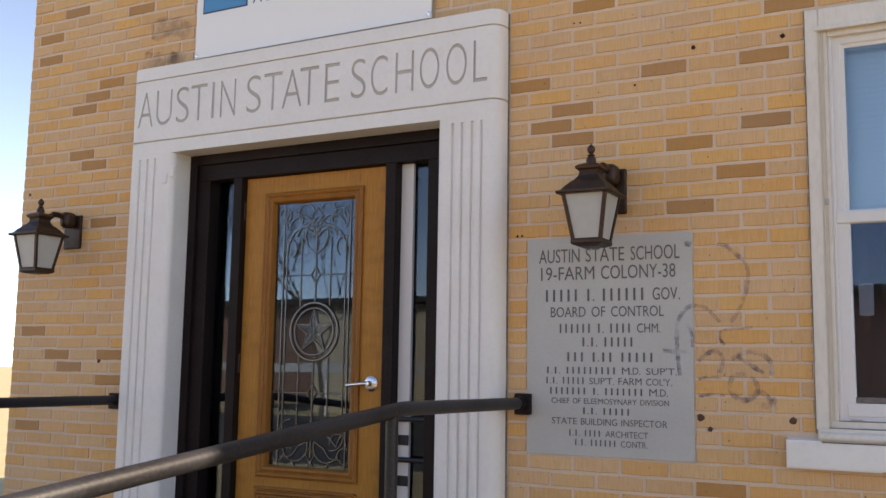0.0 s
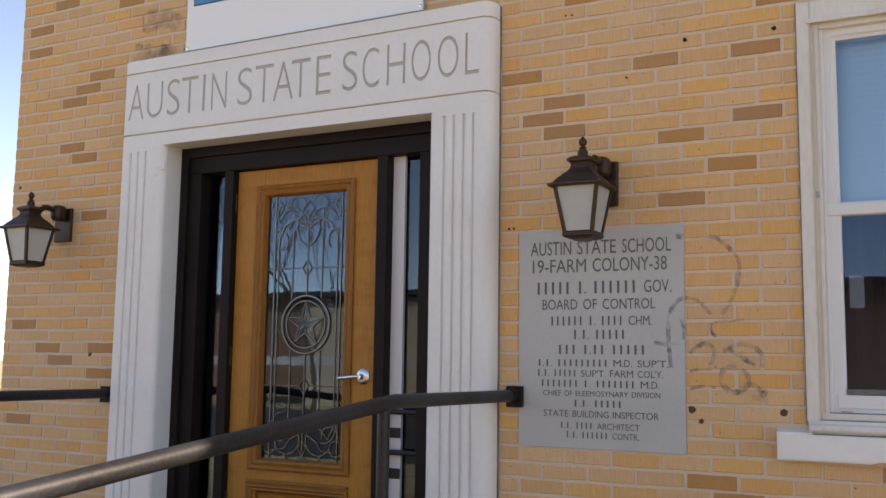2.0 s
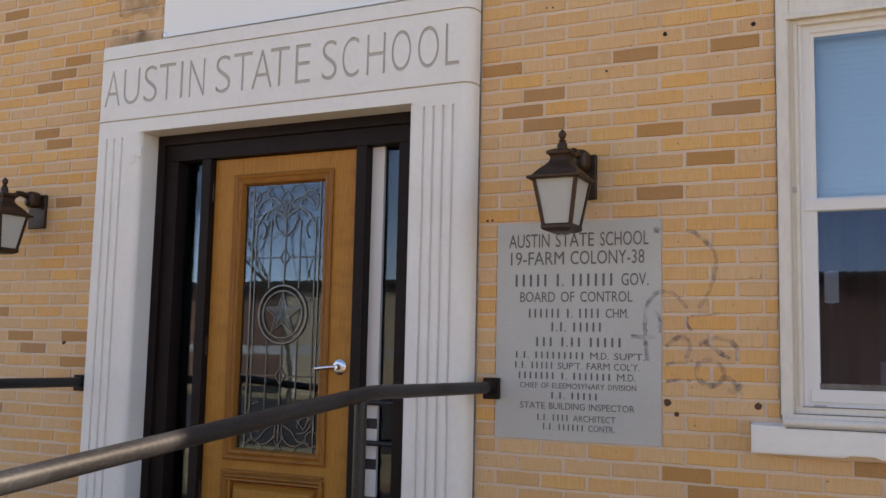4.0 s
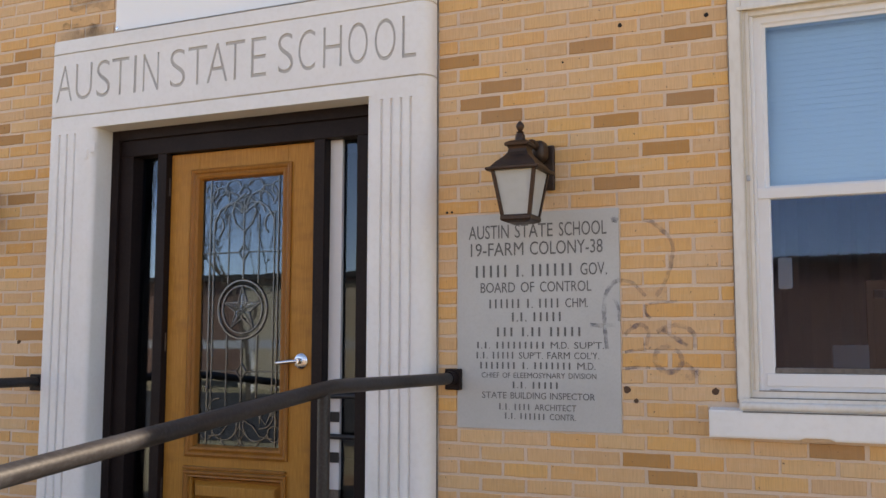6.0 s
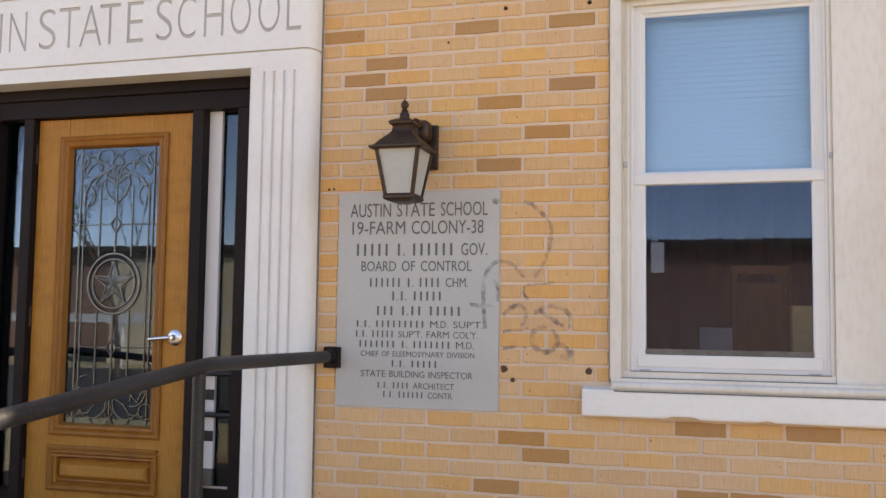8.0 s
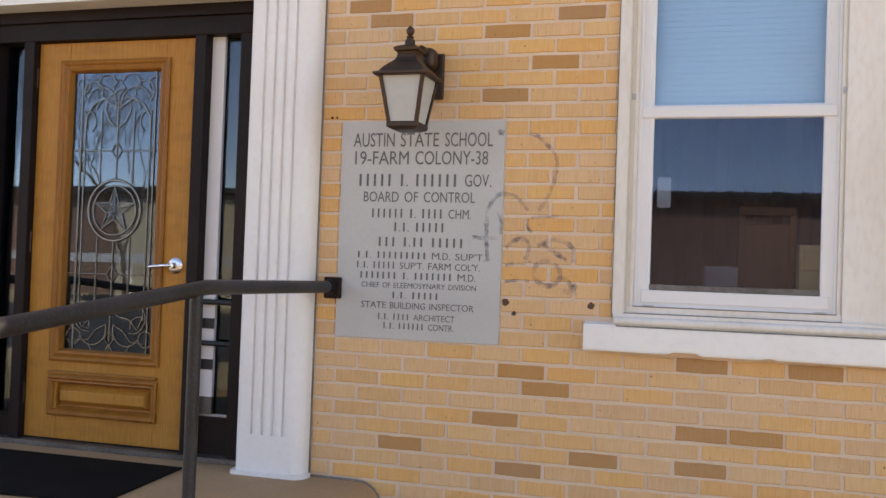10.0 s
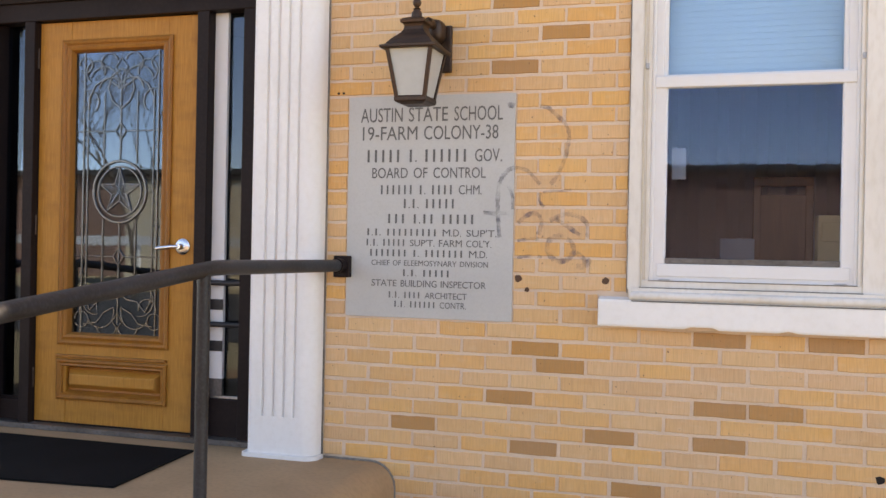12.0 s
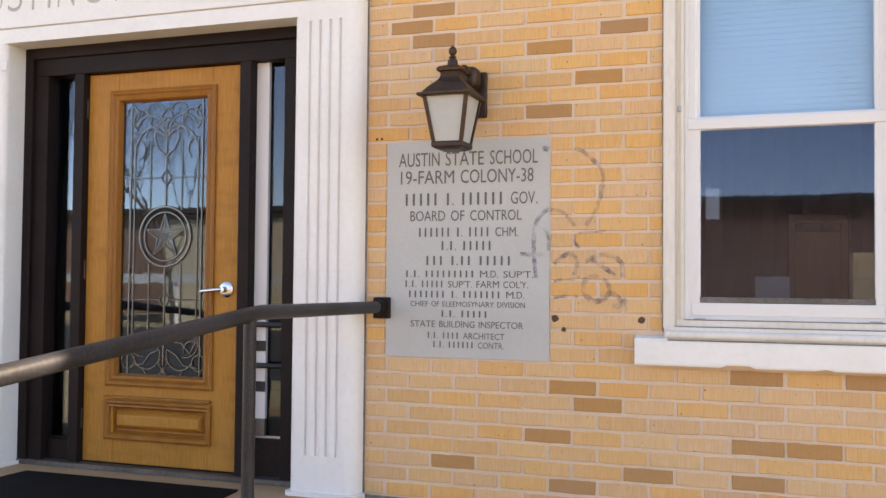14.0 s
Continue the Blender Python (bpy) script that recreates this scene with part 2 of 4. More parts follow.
def pieces(name, bm, mat, parent):
    """Each loose piece of a bmesh as a part of its own."""
    bm.verts.ensure_lookup_table()
    seen = set()
    for v in bm.verts:
        if v.index in seen:
            continue
        todo, own = [v], []
        seen.add(v.index)
        while todo:
            w = todo.pop()
            own.append(w)
            for e in w.link_edges:
                o = e.other_vert(w)
                if o.index not in seen:
                    seen.add(o.index)
                    todo.append(o)
        out = bmesh.new()
        at = {w: out.verts.new(w.co) for w in own}
        for f in {f for w in own for f in w.link_faces}:
            out.faces.new([at[w] for w in f.verts])
        part(name, out, mat, parent)
    bm.free()


def thing(name, at, label, category, group="", kind=""):
    ob = new(name)
    ob.matrix_basis = pose(*at)
    return tagged(ob, label, category, group, kind)


def box(x0, x1, y0, y1, z0, z1, bevel=0.0, bm=None, seg=2):
    own = bmesh.new()
    r = bmesh.ops.create_cube(own, size=1.0)
    for v in r["verts"]:
        v.co = Vector((x0 + (v.co.x + 0.5) * (x1 - x0), y0 + (v.co.y + 0.5) * (y1 - y0), z0 + (v.co.z + 0.5) * (z1 - z0)))
    if bevel:
        bmesh.ops.bevel(own, geom=own.edges[:], offset=bevel, segments=seg, profile=0.5, affect="EDGES")
    if bm is None:
        return own
    return merge(bm, own)


def merge(bm, own):
    me = bpy.data.meshes.new("tmp")
    own.to_mesh(me)
    own.free()
    bm.from_mesh(me)
    bpy.data.meshes.remove(me)
    return bm


def prism(pts, z0, z1, bm=None):
    """A plan outline (x, y), anticlockwise, raised from z0 to z1."""
    bm = bm or bmesh.new()
    low = [bm.verts.new((x, y, z0)) for x, y in pts]
    top = [bm.verts.new((x, y, z1)) for x, y in pts]
    n = len(pts)
    for i in range(n):
        j = (i + 1) % n
        bm.faces.new((low[i], low[j], top[j], top[i]))
    bm.faces.new(top)
    bm.faces.new(low[::-1])
    return bm


def tube(points, r, bm=None, seg=12, closed=False):
    """A round bar along a line of points."""
    bm = bm or bmesh.new()
    pts = [Vector(p) for p in points]
    n = len(pts)
    rings = []
    for i, p in enumerate(pts):
        a = pts[i - 1] if (i > 0 or closed) else p
        b = pts[(i + 1) % n] if (i < n - 1 or closed) else p
        d = (b - a).normalized()
        side = d.cross(Vector((0, 1, 0)))
        if side.length < 0.5:
            side = d.cross(Vector((1, 0, 0)))
        side.normalize()
        up = side.cross(d)
        rings.append([bm.verts.new(p + r * (math.cos(2 * math.pi * k / seg) * side + math.sin(2 * math.pi * k / seg) * up)) for k in range(seg)])
    for i in range(n if closed else n - 1):
        a, b = rings[i], rings[(i + 1) % n]
        for k in range(seg):
            bm.faces.new((a[k], b[k], b[(k + 1) % seg], a[(k + 1) % seg]))
    if not closed:
        bm.faces.new(rings[0])
        bm.faces.new(rings[-1][::-1])
    bmesh.ops.recalc_face_normals(bm, faces=bm.faces[:])
    return bm


def lathe(profile, at, bm=None, seg=20, axis="Z"):
    """A turned piece from (radius, height) pairs."""
    bm = bm or bmesh.new()
    rings = []
    for r, h in profile:
        ring = []
        for k in range(seg):
            a = 2 * math.pi * k / seg
            v = Vector((r * math.cos(a), r * math.sin(a), h)) if axis == "Z" else Vector((r * math.cos(a), -h, r * math.sin(a)))
            ring.append(bm.verts.new(v + Vector(at)))
        rings.append(ring)
    for a, b in zip(rings, rings[1:]):
        for k in range(seg):
            bm.faces.new((a[k], a[(k + 1) % seg], b[(k + 1) % seg], b[k]))
    bm.faces.new(rings[0][::-1])
    bm.faces.new(rings[-1])
    bmesh.ops.recalc_face_normals(bm, faces=bm.faces[:])
    return bm


def frustum(levels, cx, cy, bm=None):
    """Square rings (half width, z) stacked."""
    bm = bm or bmesh.new()
    rings = [[bm.verts.new((cx + sx * h, cy + sy * h, z)) for sx, sy in ((-1, -1), (1, -1), (1, 1), (-1, 1))] for h, z in levels]
    for a, b in zip(rings, rings[1:]):
        for k in range(4):
            bm.faces.new((a[k], a[(k + 1) % 4], b[(k + 1) % 4], b[k]))
    bm.faces.new(rings[0][::-1])
    bm.faces.new(rings[-1])
    bmesh.ops.recalc_face_normals(bm, faces=bm.faces[:])
    return bm


def words(text, x0, x1, z0, z1, y, depth=0.002, thin=0.0, bm=None, fine=3):
    """Built-in letters on a wall that faces -y, fitted into x0..x1, z0..z1."""
    cu = bpy.data.curves.new("tmp", "FONT")
    cu.body, cu.offset, cu.resolution_u = text, thin, fine
    ob = bpy.data.objects.new("tmp", cu)
    scene.collection.objects.link(ob)
    me = bpy.data.meshes.new_from_object(ob.evaluated_get(bpy.context.evaluated_depsgraph_get()))
    own = bmesh.new()
    own.from_mesh(me)
    bpy.data.objects.remove(ob)
    bpy.data.curves.remove(cu)
    bpy.data.meshes.remove(me)
    lo = [min(v.co[i] for v in own.verts) for i in (0, 1)]
    hi = [max(v.co[i] for v in own.verts) for i in (0, 1)]
    sx, sz = (x1 - x0) / (hi[0] - lo[0]), (z1 - z0) / (hi[1] - lo[1])
    for v in own.verts:
        v.co = Vector((x0 + (v.co.x - lo[0]) * sx, y, z0 + (v.co.y - lo[1]) * sz))
    if depth == 0.0:
        bmesh.ops.remove_doubles(own, verts=own.verts[:], dist=1e-5)
        return own if bm is None else merge(bm, own)
    got = bmesh.ops.extrude_face_region(own, geom=own.faces[:])
    for v in got["geom"]:
        if isinstance(v, bmesh.types.BMVert):
            v.co.y -= depth
    bmesh.ops.recalc_face_normals(own, faces=own.faces[:])
    return own if bm is None else merge(bm, own)


def arc(cx, cy, r, a0, a1, n=8):
    return [(cx + r * math.cos(radians(a0 + (a1 - a0) * i / n)), cy + r * math.sin(radians(a0 + (a1 - a0) * i / n))) for i in range(n + 1)]


# ---- ground, landing and ramp ----
GROUND = -0.62
bm = bmesh.new()
bmesh.ops.create_grid(bm, x_segments=24, y_segments=24, size=400)
bmesh.ops.translate(bm, verts=bm.verts[:], vec=(0, -60, GROUND))
tagged(part("ground", bm, GRASS), "dry pale winter lawn round the building", "ground", kind="structure")

# strip added out of view so that the panes mirror darker ground
tagged(part("road", box(-120, 120, -23.0, -9.5, GROUND - 0.1, GROUND + 0.012), ASPHALT), "dark asphalt strip added before the building to darken mirrored ground", "road", kind="structure")
LX0, LX1, LR = -2.80, 0.335, 0.11
bm = bmesh.new()
profile = [(LX0, -0.75)] + [(LX1, -0.75)] + [(LX1 - LR + LR * math.cos(radians(a)), -LR + LR * math.sin(radians(a))) for a in range(0, 91, 15)] + [(LX0, 0.0)]
stations = [(0.0, 0.0), (-1.30, 0.0), (-8.2, -0.62)]
rings = [[bm.verts.new((x, y, max(z + dz, -0.75))) for x, z in profile] for y, dz in stations]
for a, b in zip(rings, rings[1:]):
    for k in range(len(profile)):
        j = (k + 1) % len(profile)
        bm.faces.new((a[k], a[j], b[j], b[k]))
bm.faces.new(rings[0])
bm.faces.new(rings[-1][::-1])
bmesh.ops.recalc_face_normals(bm, faces=bm.faces[:])
tagged(part("landing", bm, CONCRETE, smooth=True), "tan painted concrete landing and ramp with rounded edge", "landing", kind="structure")
seam = [(-0.002, 0.004)] + [(x, z + 0.003) for x, z in profile[2:-1][::-1]] + [(LX1 + 0.002, -0.35)]
tagged(part("seam_caulk", tube([(x, -0.004, z) for x, z in seam], 0.006, seg=8), CAULK, smooth=True), "dark dirty caulk seam where landing meets brick", "caulk", kind="structure")
# threshold slab inside the door opening
tagged(part("floor_entrance", box(-2.2, -0.3, 0.0, 0.32, -0.4, 0.0), CONCRETE), "worn tan concrete threshold under the doorway", "floor", kind="structure")

# ---- walls ----
TOP = 4.2
XL, XR = -3.365, 9.0
DOOR_X0, DOOR_X1, DOOR_Z1 = -2.20, -0.18, 2.30
WIN_X0, WIN_X1, WIN_Z0, WIN_Z1 = 1.340, 3.36, 0.72, 2.485
FACE = 0.0045


def wall(name, boxes, label):
    bm = bmesh.new()
    for b in boxes:
        box(*b, bm=bm)
    return tagged(part(name, bm, MORTAR), label, "wall", kind="structure")


wall_left = wall("wall_left", [(XL, DOOR_X0, FACE, 0.32, GROUND - 0.3, TOP)], "buff brick wall beside the doorway, pale mortar joints")
wall_entrance = wall("wall_entrance", [(DOOR_X1, WIN_X0, FACE, 0.32, GROUND - 0.3, 2.75)], "buff brick wall between doorway and window, a few dark bricks")
wall_window = wall("wall_window", [(WIN_X0, WIN_X1, FACE, 0.32, GROUND - 0.3, WIN_Z0), (WIN_X0, WIN_X1, FACE, 0.32, WIN_Z1, 2.75), (WIN_X1, XR, FACE, 0.32, GROUND - 0.3, 2.75)],
                   "buff brick wall under and around the window")
wall_upper = wall("wall_upper", [(DOOR_X0, DOOR_X1, FACE, 0.32, DOOR_Z1, 2.75), (DOOR_X0, XR, FACE, 0.32, 2.75, TOP)], "buff brick wall above the doorway")
wall("wall_side", [(XL, XL + 0.3, 0.32, 9.0, GROUND - 0.3, TOP)], "buff brick side wall of the building")
wall("wall_rear", [(XL + 0.3, XR, 8.7, 9.0, GROUND - 0.3, TOP), (XR - 0.3, XR, 0.32, 8.7, GROUND - 0.3, TOP)], "plain rear walls of the building")
tagged(part("roof", box(XL, XR, 0.0, 9.0, TOP, TOP + 0.12), ROOFING), "flat grey roof of the building", "roof", kind="structure")
tagged(part("ceiling", box(XL + 0.3, XR - 0.3, 0.32, 8.7, 2.75, 2.85), PLASTER), "grey plaster ceiling inside", "ceiling", kind="structure")
tagged(part("floor", box(XL + 0.3, XR - 0.3, 0.32, 8.7, -0.4, 0.0), FLOOR_IN), "brown floor inside the building", "floor", kind="structure")
tagged(part("wall_partition", box(0.4, 0.5, 0.32, 8.7, 0.0, 2.75), PLASTER), "grey inner partition wall", "wall", kind="structure")
tagged(part("wall_inner", box(XL + 0.3, XR - 0.3, 3.6, 3.7, 0.0, 2.75), PLASTER), "grey inner back wall of the rooms", "wall", kind="structure")

# ---- door surround ----
SX0, SX1, SY = -2.372, -0.016, -0.10
INL, INR = -2.020, -0.342
surround = thing("door_surround", (-1.19, 0, 0), "white painted stone door surround with fluted pilasters", "door surround", kind="structure")


def pilaster(x0, x1, outer_right, fluted):
    """Plan outline: a broad round on the outer edge, a small one inside, four cut flutes."""
    ro, ri = 0.062, 0.030
    w = x1 - x0
    rl, rr = (ri, ro) if outer_right else (ro, ri)
    pts = [(x0, 0.07 if outer_right else 0.0)]
    pts += arc(x0 + rl, SY + rl, rl, 180, 270)
    if fluted:
        first = x0 + 0.082 if outer_right else x0 + 0.044
        for k in range(4):
            fx = first + k * (0.051 if outer_right else 0.056)
            pts += [(fx - 0.0075, SY), (fx - 0.003, SY + 0.011), (fx + 0.003, SY + 0.011), (fx + 0.0075, SY)]
            if k < 3:
                pts += [(fx + 0.018, SY - 0.003), (fx + 0.033, SY - 0.003)]
    pts += arc(x1 - rr, SY + rr, rr, 270, 360)
    pts += [(x1, 0.0 if outer_right else 0.07)]
    return pts


for x0, x1, right in ((SX0, INL, False), (INR, SX1, True)):
    bm = prism(pilaster(x0, x1, right, False), 0.0, 0.182)
    prism(pilaster(x0, x1, right, True), 0.182, 2.165, bm)
    prism(pilaster(x0, x1, right, False), 2.165, 2.188, bm)
    pil = part("pilaster", bm, STONE_PAINT, surround, smooth=True)
    bm = prism([(a - 0.018 if a < (x0 + x1) / 2 else a + 0.018, b - 0.02) for a, b in pilaster(x0, x1, right, False)], -0.002, 0.018)
    part("foot", bm, STONE_PAINT, pil)

lin = [(SX0, 0.0)] + arc(SX0 + 0.062, SY + 0.062, 0.062, 180, 270) + arc(SX1 - 0.062, SY + 0.062, 0.062, 270, 360) + [(SX1, 0.0), (INR + 0.02, 0.0), (INR + 0.02, 0.07), (INL - 0.02, 0.07), (INL - 0.02, 0.0)]
cx = (SX0 + SX1) / 2
slim = [(a + (0.006 if a < cx else -0.006), b + (0.008 if b < -0.02 else 0)) for a, b in lin]
bm = prism(lin, 2.188, 2.259)
CUT, FX0, FX1 = 0.009, SX0 + 0.0625, SX1 - 0.0625
band = lin[:10] + [(FX0, SY), (FX0, SY + CUT), (FX1, SY + CUT), (FX1, SY)] + lin[10:]
prism(band, 2.268, 2.619, bm)
prism(lin, 2.627, 2.700, bm)
lintel = part("lintel", bm, STONE_PAINT, surround, smooth=True)
bm = prism(slim, 2.259, 2.268)
prism(slim, 2.619, 2.627, bm)
part("groove", bm, GROOVE, lintel, "stained grooves along the lintel")
# the frieze: letters cut through a sheet, floors behind coloured darker as shade
letters = bmesh.new()
for letter, lx0, lx1 in (("A", -2.307, -2.192), ("U", -2.169, -2.051), ("S", -2.019, -1.924), ("T", -1.912, -1.795), ("I", -1.760, -1.742), ("N", -1.698, -1.592),
                         ("S", -1.517, -1.418), ("T", -1.400, -1.280), ("A", -1.279, -1.149), ("T", -1.163, -1.045), ("E", -1.007, -0.915),
                         ("S", -0.845, -0.756), ("C", -0.726, -0.629), ("H", -0.584, -0.479), ("O", -0.445, -0.337), ("O", -0.300, -0.188), ("L", -0.154, -0.080)):
    words(letter, lx0, lx1, 2.352, 2.556, SY, 0.0, -0.014, letters, 8)
sheet = bmesh.new()
corners = [sheet.verts.new((x, SY, z)) for x, z in ((FX0, 2.268), (FX1, 2.268), (FX1, 2.619), (FX0, 2.619))]
edges = [sheet.edges.new((corners[k], corners[(k + 1) % 4])) for k in range(4)]
twin = {}
rim = [e for e in letters.edges if len(e.link_faces) == 1]
for e in rim:
    for v in e.verts:
        if v not in twin:
            twin[v] = sheet.verts.new(v.co)
    edges.append(sheet.edges.new((twin[e.verts[0]], twin[e.verts[1]])))
bmesh.ops.triangle_fill(sheet, use_beauty=True, use_dissolve=False, edges=edges, normal=(0, -1, 0))
deep = {v: sheet.verts.new(v.co + Vector((0, CUT - 0.001, 0))) for v in twin}
for e in rim:
    p, q = e.verts
    sheet.faces.new((twin[p], twin[q], deep[q], deep[p]))
part("frieze", sheet, STONE_PAINT, lintel)
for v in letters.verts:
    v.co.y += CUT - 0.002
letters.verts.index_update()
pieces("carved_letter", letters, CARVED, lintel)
# dirty caulk where the surround meets the brick
bm = box(SX1 - 0.001, SX1 + 0.005, -0.004, 0.009, 0.0, 2.70)
box(SX0 - 0.009, SX0 + 0.001, -0.004, 0.009, 0.0, 2.70, bm=bm)
part("caulk_joint", bm, CAULK, surround)

for dx, dz, w, h in ((0.0, 0.0, 0.03, 0.06), (0.045, 0.035, 0.032, 0.055)):
    part("raised_bar", box(-2.088 + dx, -2.088 + dx + w, SY - 0.006, SY + 0.004, 2.012 + dz, 2.012 + dz + h, 0.005, seg=3), STONE_PAINT, surround, "painted-over raised bar", smooth=True)

# ---- steel door frame with sidelights ----
FY0, FY1 = 0.06, 0.17
JL, JR = -1.885, -0.478
ML0, ML1, MR0, MR1 = -1.716, -1.655, -0.725, -0.662
HEAD = 2.042
frame_door = thing("door_frame", (-1.19, 0.1, 0), "black painted steel door frame with two narrow sidelights", "door frame", kind="structure")
bm = box(INL, JL, FY0, FY1, 0.0, HEAD, 0.004)
part("jamb", bm, BLACK_FRAME, frame_door)
part("jamb", box(JR, INR, FY0, FY1, 0.0, HEAD, 0.004), BLACK_FRAME, frame_door)
part("jamb_stop", box(INL, INL + 0.05, FY0 - 0.022, FY0, 0.0, HEAD + 0.15, 0.003), BLACK_FRAME, frame_door)
part("jamb_stop", box(INR - 0.03, INR, FY0 - 0.022, FY0, 0.0, HEAD + 0.15, 0.003), BLACK_FRAME, frame_door)
part("mullion", box(ML0, ML1, FY0, FY1, 0.0, HEAD, 0.004), BLACK_FRAME, frame_door)
part("mullion", box(MR0, MR1, FY0, FY1, 0.0, HEAD, 0.004), BLACK_FRAME, frame_door)
part("header", box(INL, INR, FY0, FY1, HEAD, 2.30, 0.004), BLACK_FRAME, frame_door)
part("header_trim", box(INL + 0.05, INR - 0.03, FY0 - 0.022, FY0, HEAD + 0.09, 2.195, 0.003), BLACK_FRAME, frame_door)
for x0, x1 in ((JL, ML0), (MR1, JR)):
    part("bottom_rail", box(x0, x1, 0.11, 0.16, 0.0, 0.205 if x0 > -1 else 0.13, 0.004), BLACK_FRAME, frame_door)
    pane = part("sidelight_pane", box(x0 - 0.004, x1 + 0.004, 0.142, 0.147, 0.12, HEAD + 0.01), SIDE_GLASS, frame_door)
    pane.visible_shadow = False
    part("glazing_bead", box(x0, x1, 0.128, 0.141, 0.205 if x0 > -1 else 0.13, 0.217 if x0 > -1 else 0.142, 0.002), ALUMINIUM if x0 > -1 else BLACK_FRAME, frame_door)
part("threshold", prism([(INL, 0.035), (INR, 0.035), (INR, 0.17), (INL, 0.17)], 0.002, 0.026), THRESHOLD, frame_door, "worn aluminium threshold")

# grey bars and white strip, added for the shapes that show in the sidelight
guard = thing("guard_bars", (-0.57, 0.09, 0.56), "two grey bars added across the sidelight for shapes in its pane", "guard bars")
for z in (0.560, 0.757):
    part("bar", tube([(MR1 + 0.001, 0.090, z), (JR - 0.001, 0.090, z)], 0.013), RAIL_PAINT, guard, smooth=True)
post = thing("door_post", (-0.627, 0.13, 0.217), "white upright strip added in the sidelight, dark bands for mirrored bars", "post", kind="structure")
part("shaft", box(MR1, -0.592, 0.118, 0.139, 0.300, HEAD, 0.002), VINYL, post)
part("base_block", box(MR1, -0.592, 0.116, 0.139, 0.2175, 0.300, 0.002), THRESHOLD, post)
# dark bands drawn in for the image of the bars on the strip
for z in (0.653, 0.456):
    part("band", box(MR1, -0.592, 0.112, 0.118, z - 0.025, z + 0.025, 0.001), RAIL_PAINT, post, "dark band drawn for a bar mirrored on the strip")

# ---- front door ----
DX0, DX1, DZ0, DZ1, DY = -1.651, -0.729, 0.034, 2.038, 0.10
door = thing("door_1", (-1.19, DY, 0), "golden oak front door with leaded star glass, closed", "door", kind="structure")
GX0, GX1, GZ0, GZ1 = -1.444, -0.922, 0.484, 1.886
bm = box(DX0, GX0 - 0.02, DY, DY + 0.045, DZ0, DZ1, 0.003)
part("stile", bm, OAK, door)
part("stile", box(GX1 + 0.02, DX1, DY, DY + 0.045, DZ0, DZ1, 0.003), OAK, door)
part("rail", box(GX0 - 0.02, GX1 + 0.02, DY + 0.001, DY + 0.045, GZ1 + 0.02, DZ1, 0.002), OAK, door)
part("rail", box(GX0 - 0.02, GX1 + 0.02, DY + 0.001, DY + 0.045, 0.345, GZ0 - 0.02, 0.002), OAK, door)
part("rail", box(GX0 - 0.02, GX1 + 0.02, DY + 0.001, DY + 0.045, DZ0, 0.158, 0.002), OAK, door)


def moulding(x0, x1, z0, z1, y, steps):
    """A mitred picture-frame moulding: rings inset from the outer edge at given heights."""
    bm = bmesh.new()
    rings = [[bm.verts.new((a, y - h, b)) for a, b in ((x0 + i, z0 + i), (x1 - i, z0 + i), (x1 - i, z1 - i), (x0 + i, z1 - i))] for i, h in steps]
    for a, b in zip(rings, rings[1:]):
        for k in range(4):
            bm.faces.new((a[k], a[(k + 1) % 4], b[(k + 1) % 4], b[k]))
    bmesh.ops.recalc_face_normals(bm, faces=bm.faces[:])
    return bm


part("glass_moulding", moulding(GX0 - 0.068, GX1 + 0.046, GZ0 - 0.06, GZ1 + 0.06, DY,
     [(0, 0.0), (0.0, 0.010), (0.012, 0.016), (0.020, 0.013), (0.026, 0.006), (0.040, 0.012), (0.052, 0.006), (0.062, -0.022), (0.062, -0.045)]), DARK_SHADED_OAK, door)
part("panel_moulding", moulding(-1.512, -0.880, 0.152, 0.352, DY,
     [(0, 0.0), (0, 0.014), (0.010, 0.020), (0.022, 0.010), (0.030, 0.012), (0.044, -0.024), (0.058, -0.026)]), DARK_SHADED_OAK, door)
bm = moulding(-1.460, -0.932, 0.204, 0.300, DY, [(0, -0.026), (0.022, 0.004), (0.027, 0.006)])
bm.faces.new([v for v in bm.verts][-4:])
bmesh.ops.recalc_face_normals(bm, faces=bm.faces[:])
part("raised_panel", bm, OAK, door)
part("moulding_ledge", box(-1.512, -0.880, DY - 0.022, DY, 0.362, 0.376, 0.004), DARK_SHADED_OAK, door)
gp = part("glass_panel", box(GX0 - 0.01, GX1 + 0.01, DY + 0.024, DY + 0.029, GZ0 - 0.01, GZ1 + 0.01), RIPPLE, door)
gp.visible_shadow = False
part("door_sweep", box(DX0, DX1, DY - 0.004, DY + 0.04, 0.028, DZ0, 0.001), BLACK_FRAME, door)
for z in (0.25, 1.02, 1.86):
    part("hinge", tube([(DX0 - 0.006, DY - 0.006, z - 0.05), (DX0 - 0.006, DY - 0.006, z + 0.05)], 0.008), BRONZE, door, smooth=True)

CY = DY + 0.021
GC = (GX0 + GX1) / 2


def came(points, r=0.0045, closed=False):
    return part("lead_came", tube([(x, CY, z) for x, z in points], r, seg=6, closed=closed), LEAD, door, smooth=True)


def ring(cx, cz, r, a0=0, a1=360, n=32, sx=1.0):
    return [(cx + sx * r * math.cos(radians(a0 + (a1 - a0) * i / n)), cz + r * math.sin(radians(a0 + (a1 - a0) * i / n))) for i in range(n + (a1 - a0 < 360))]


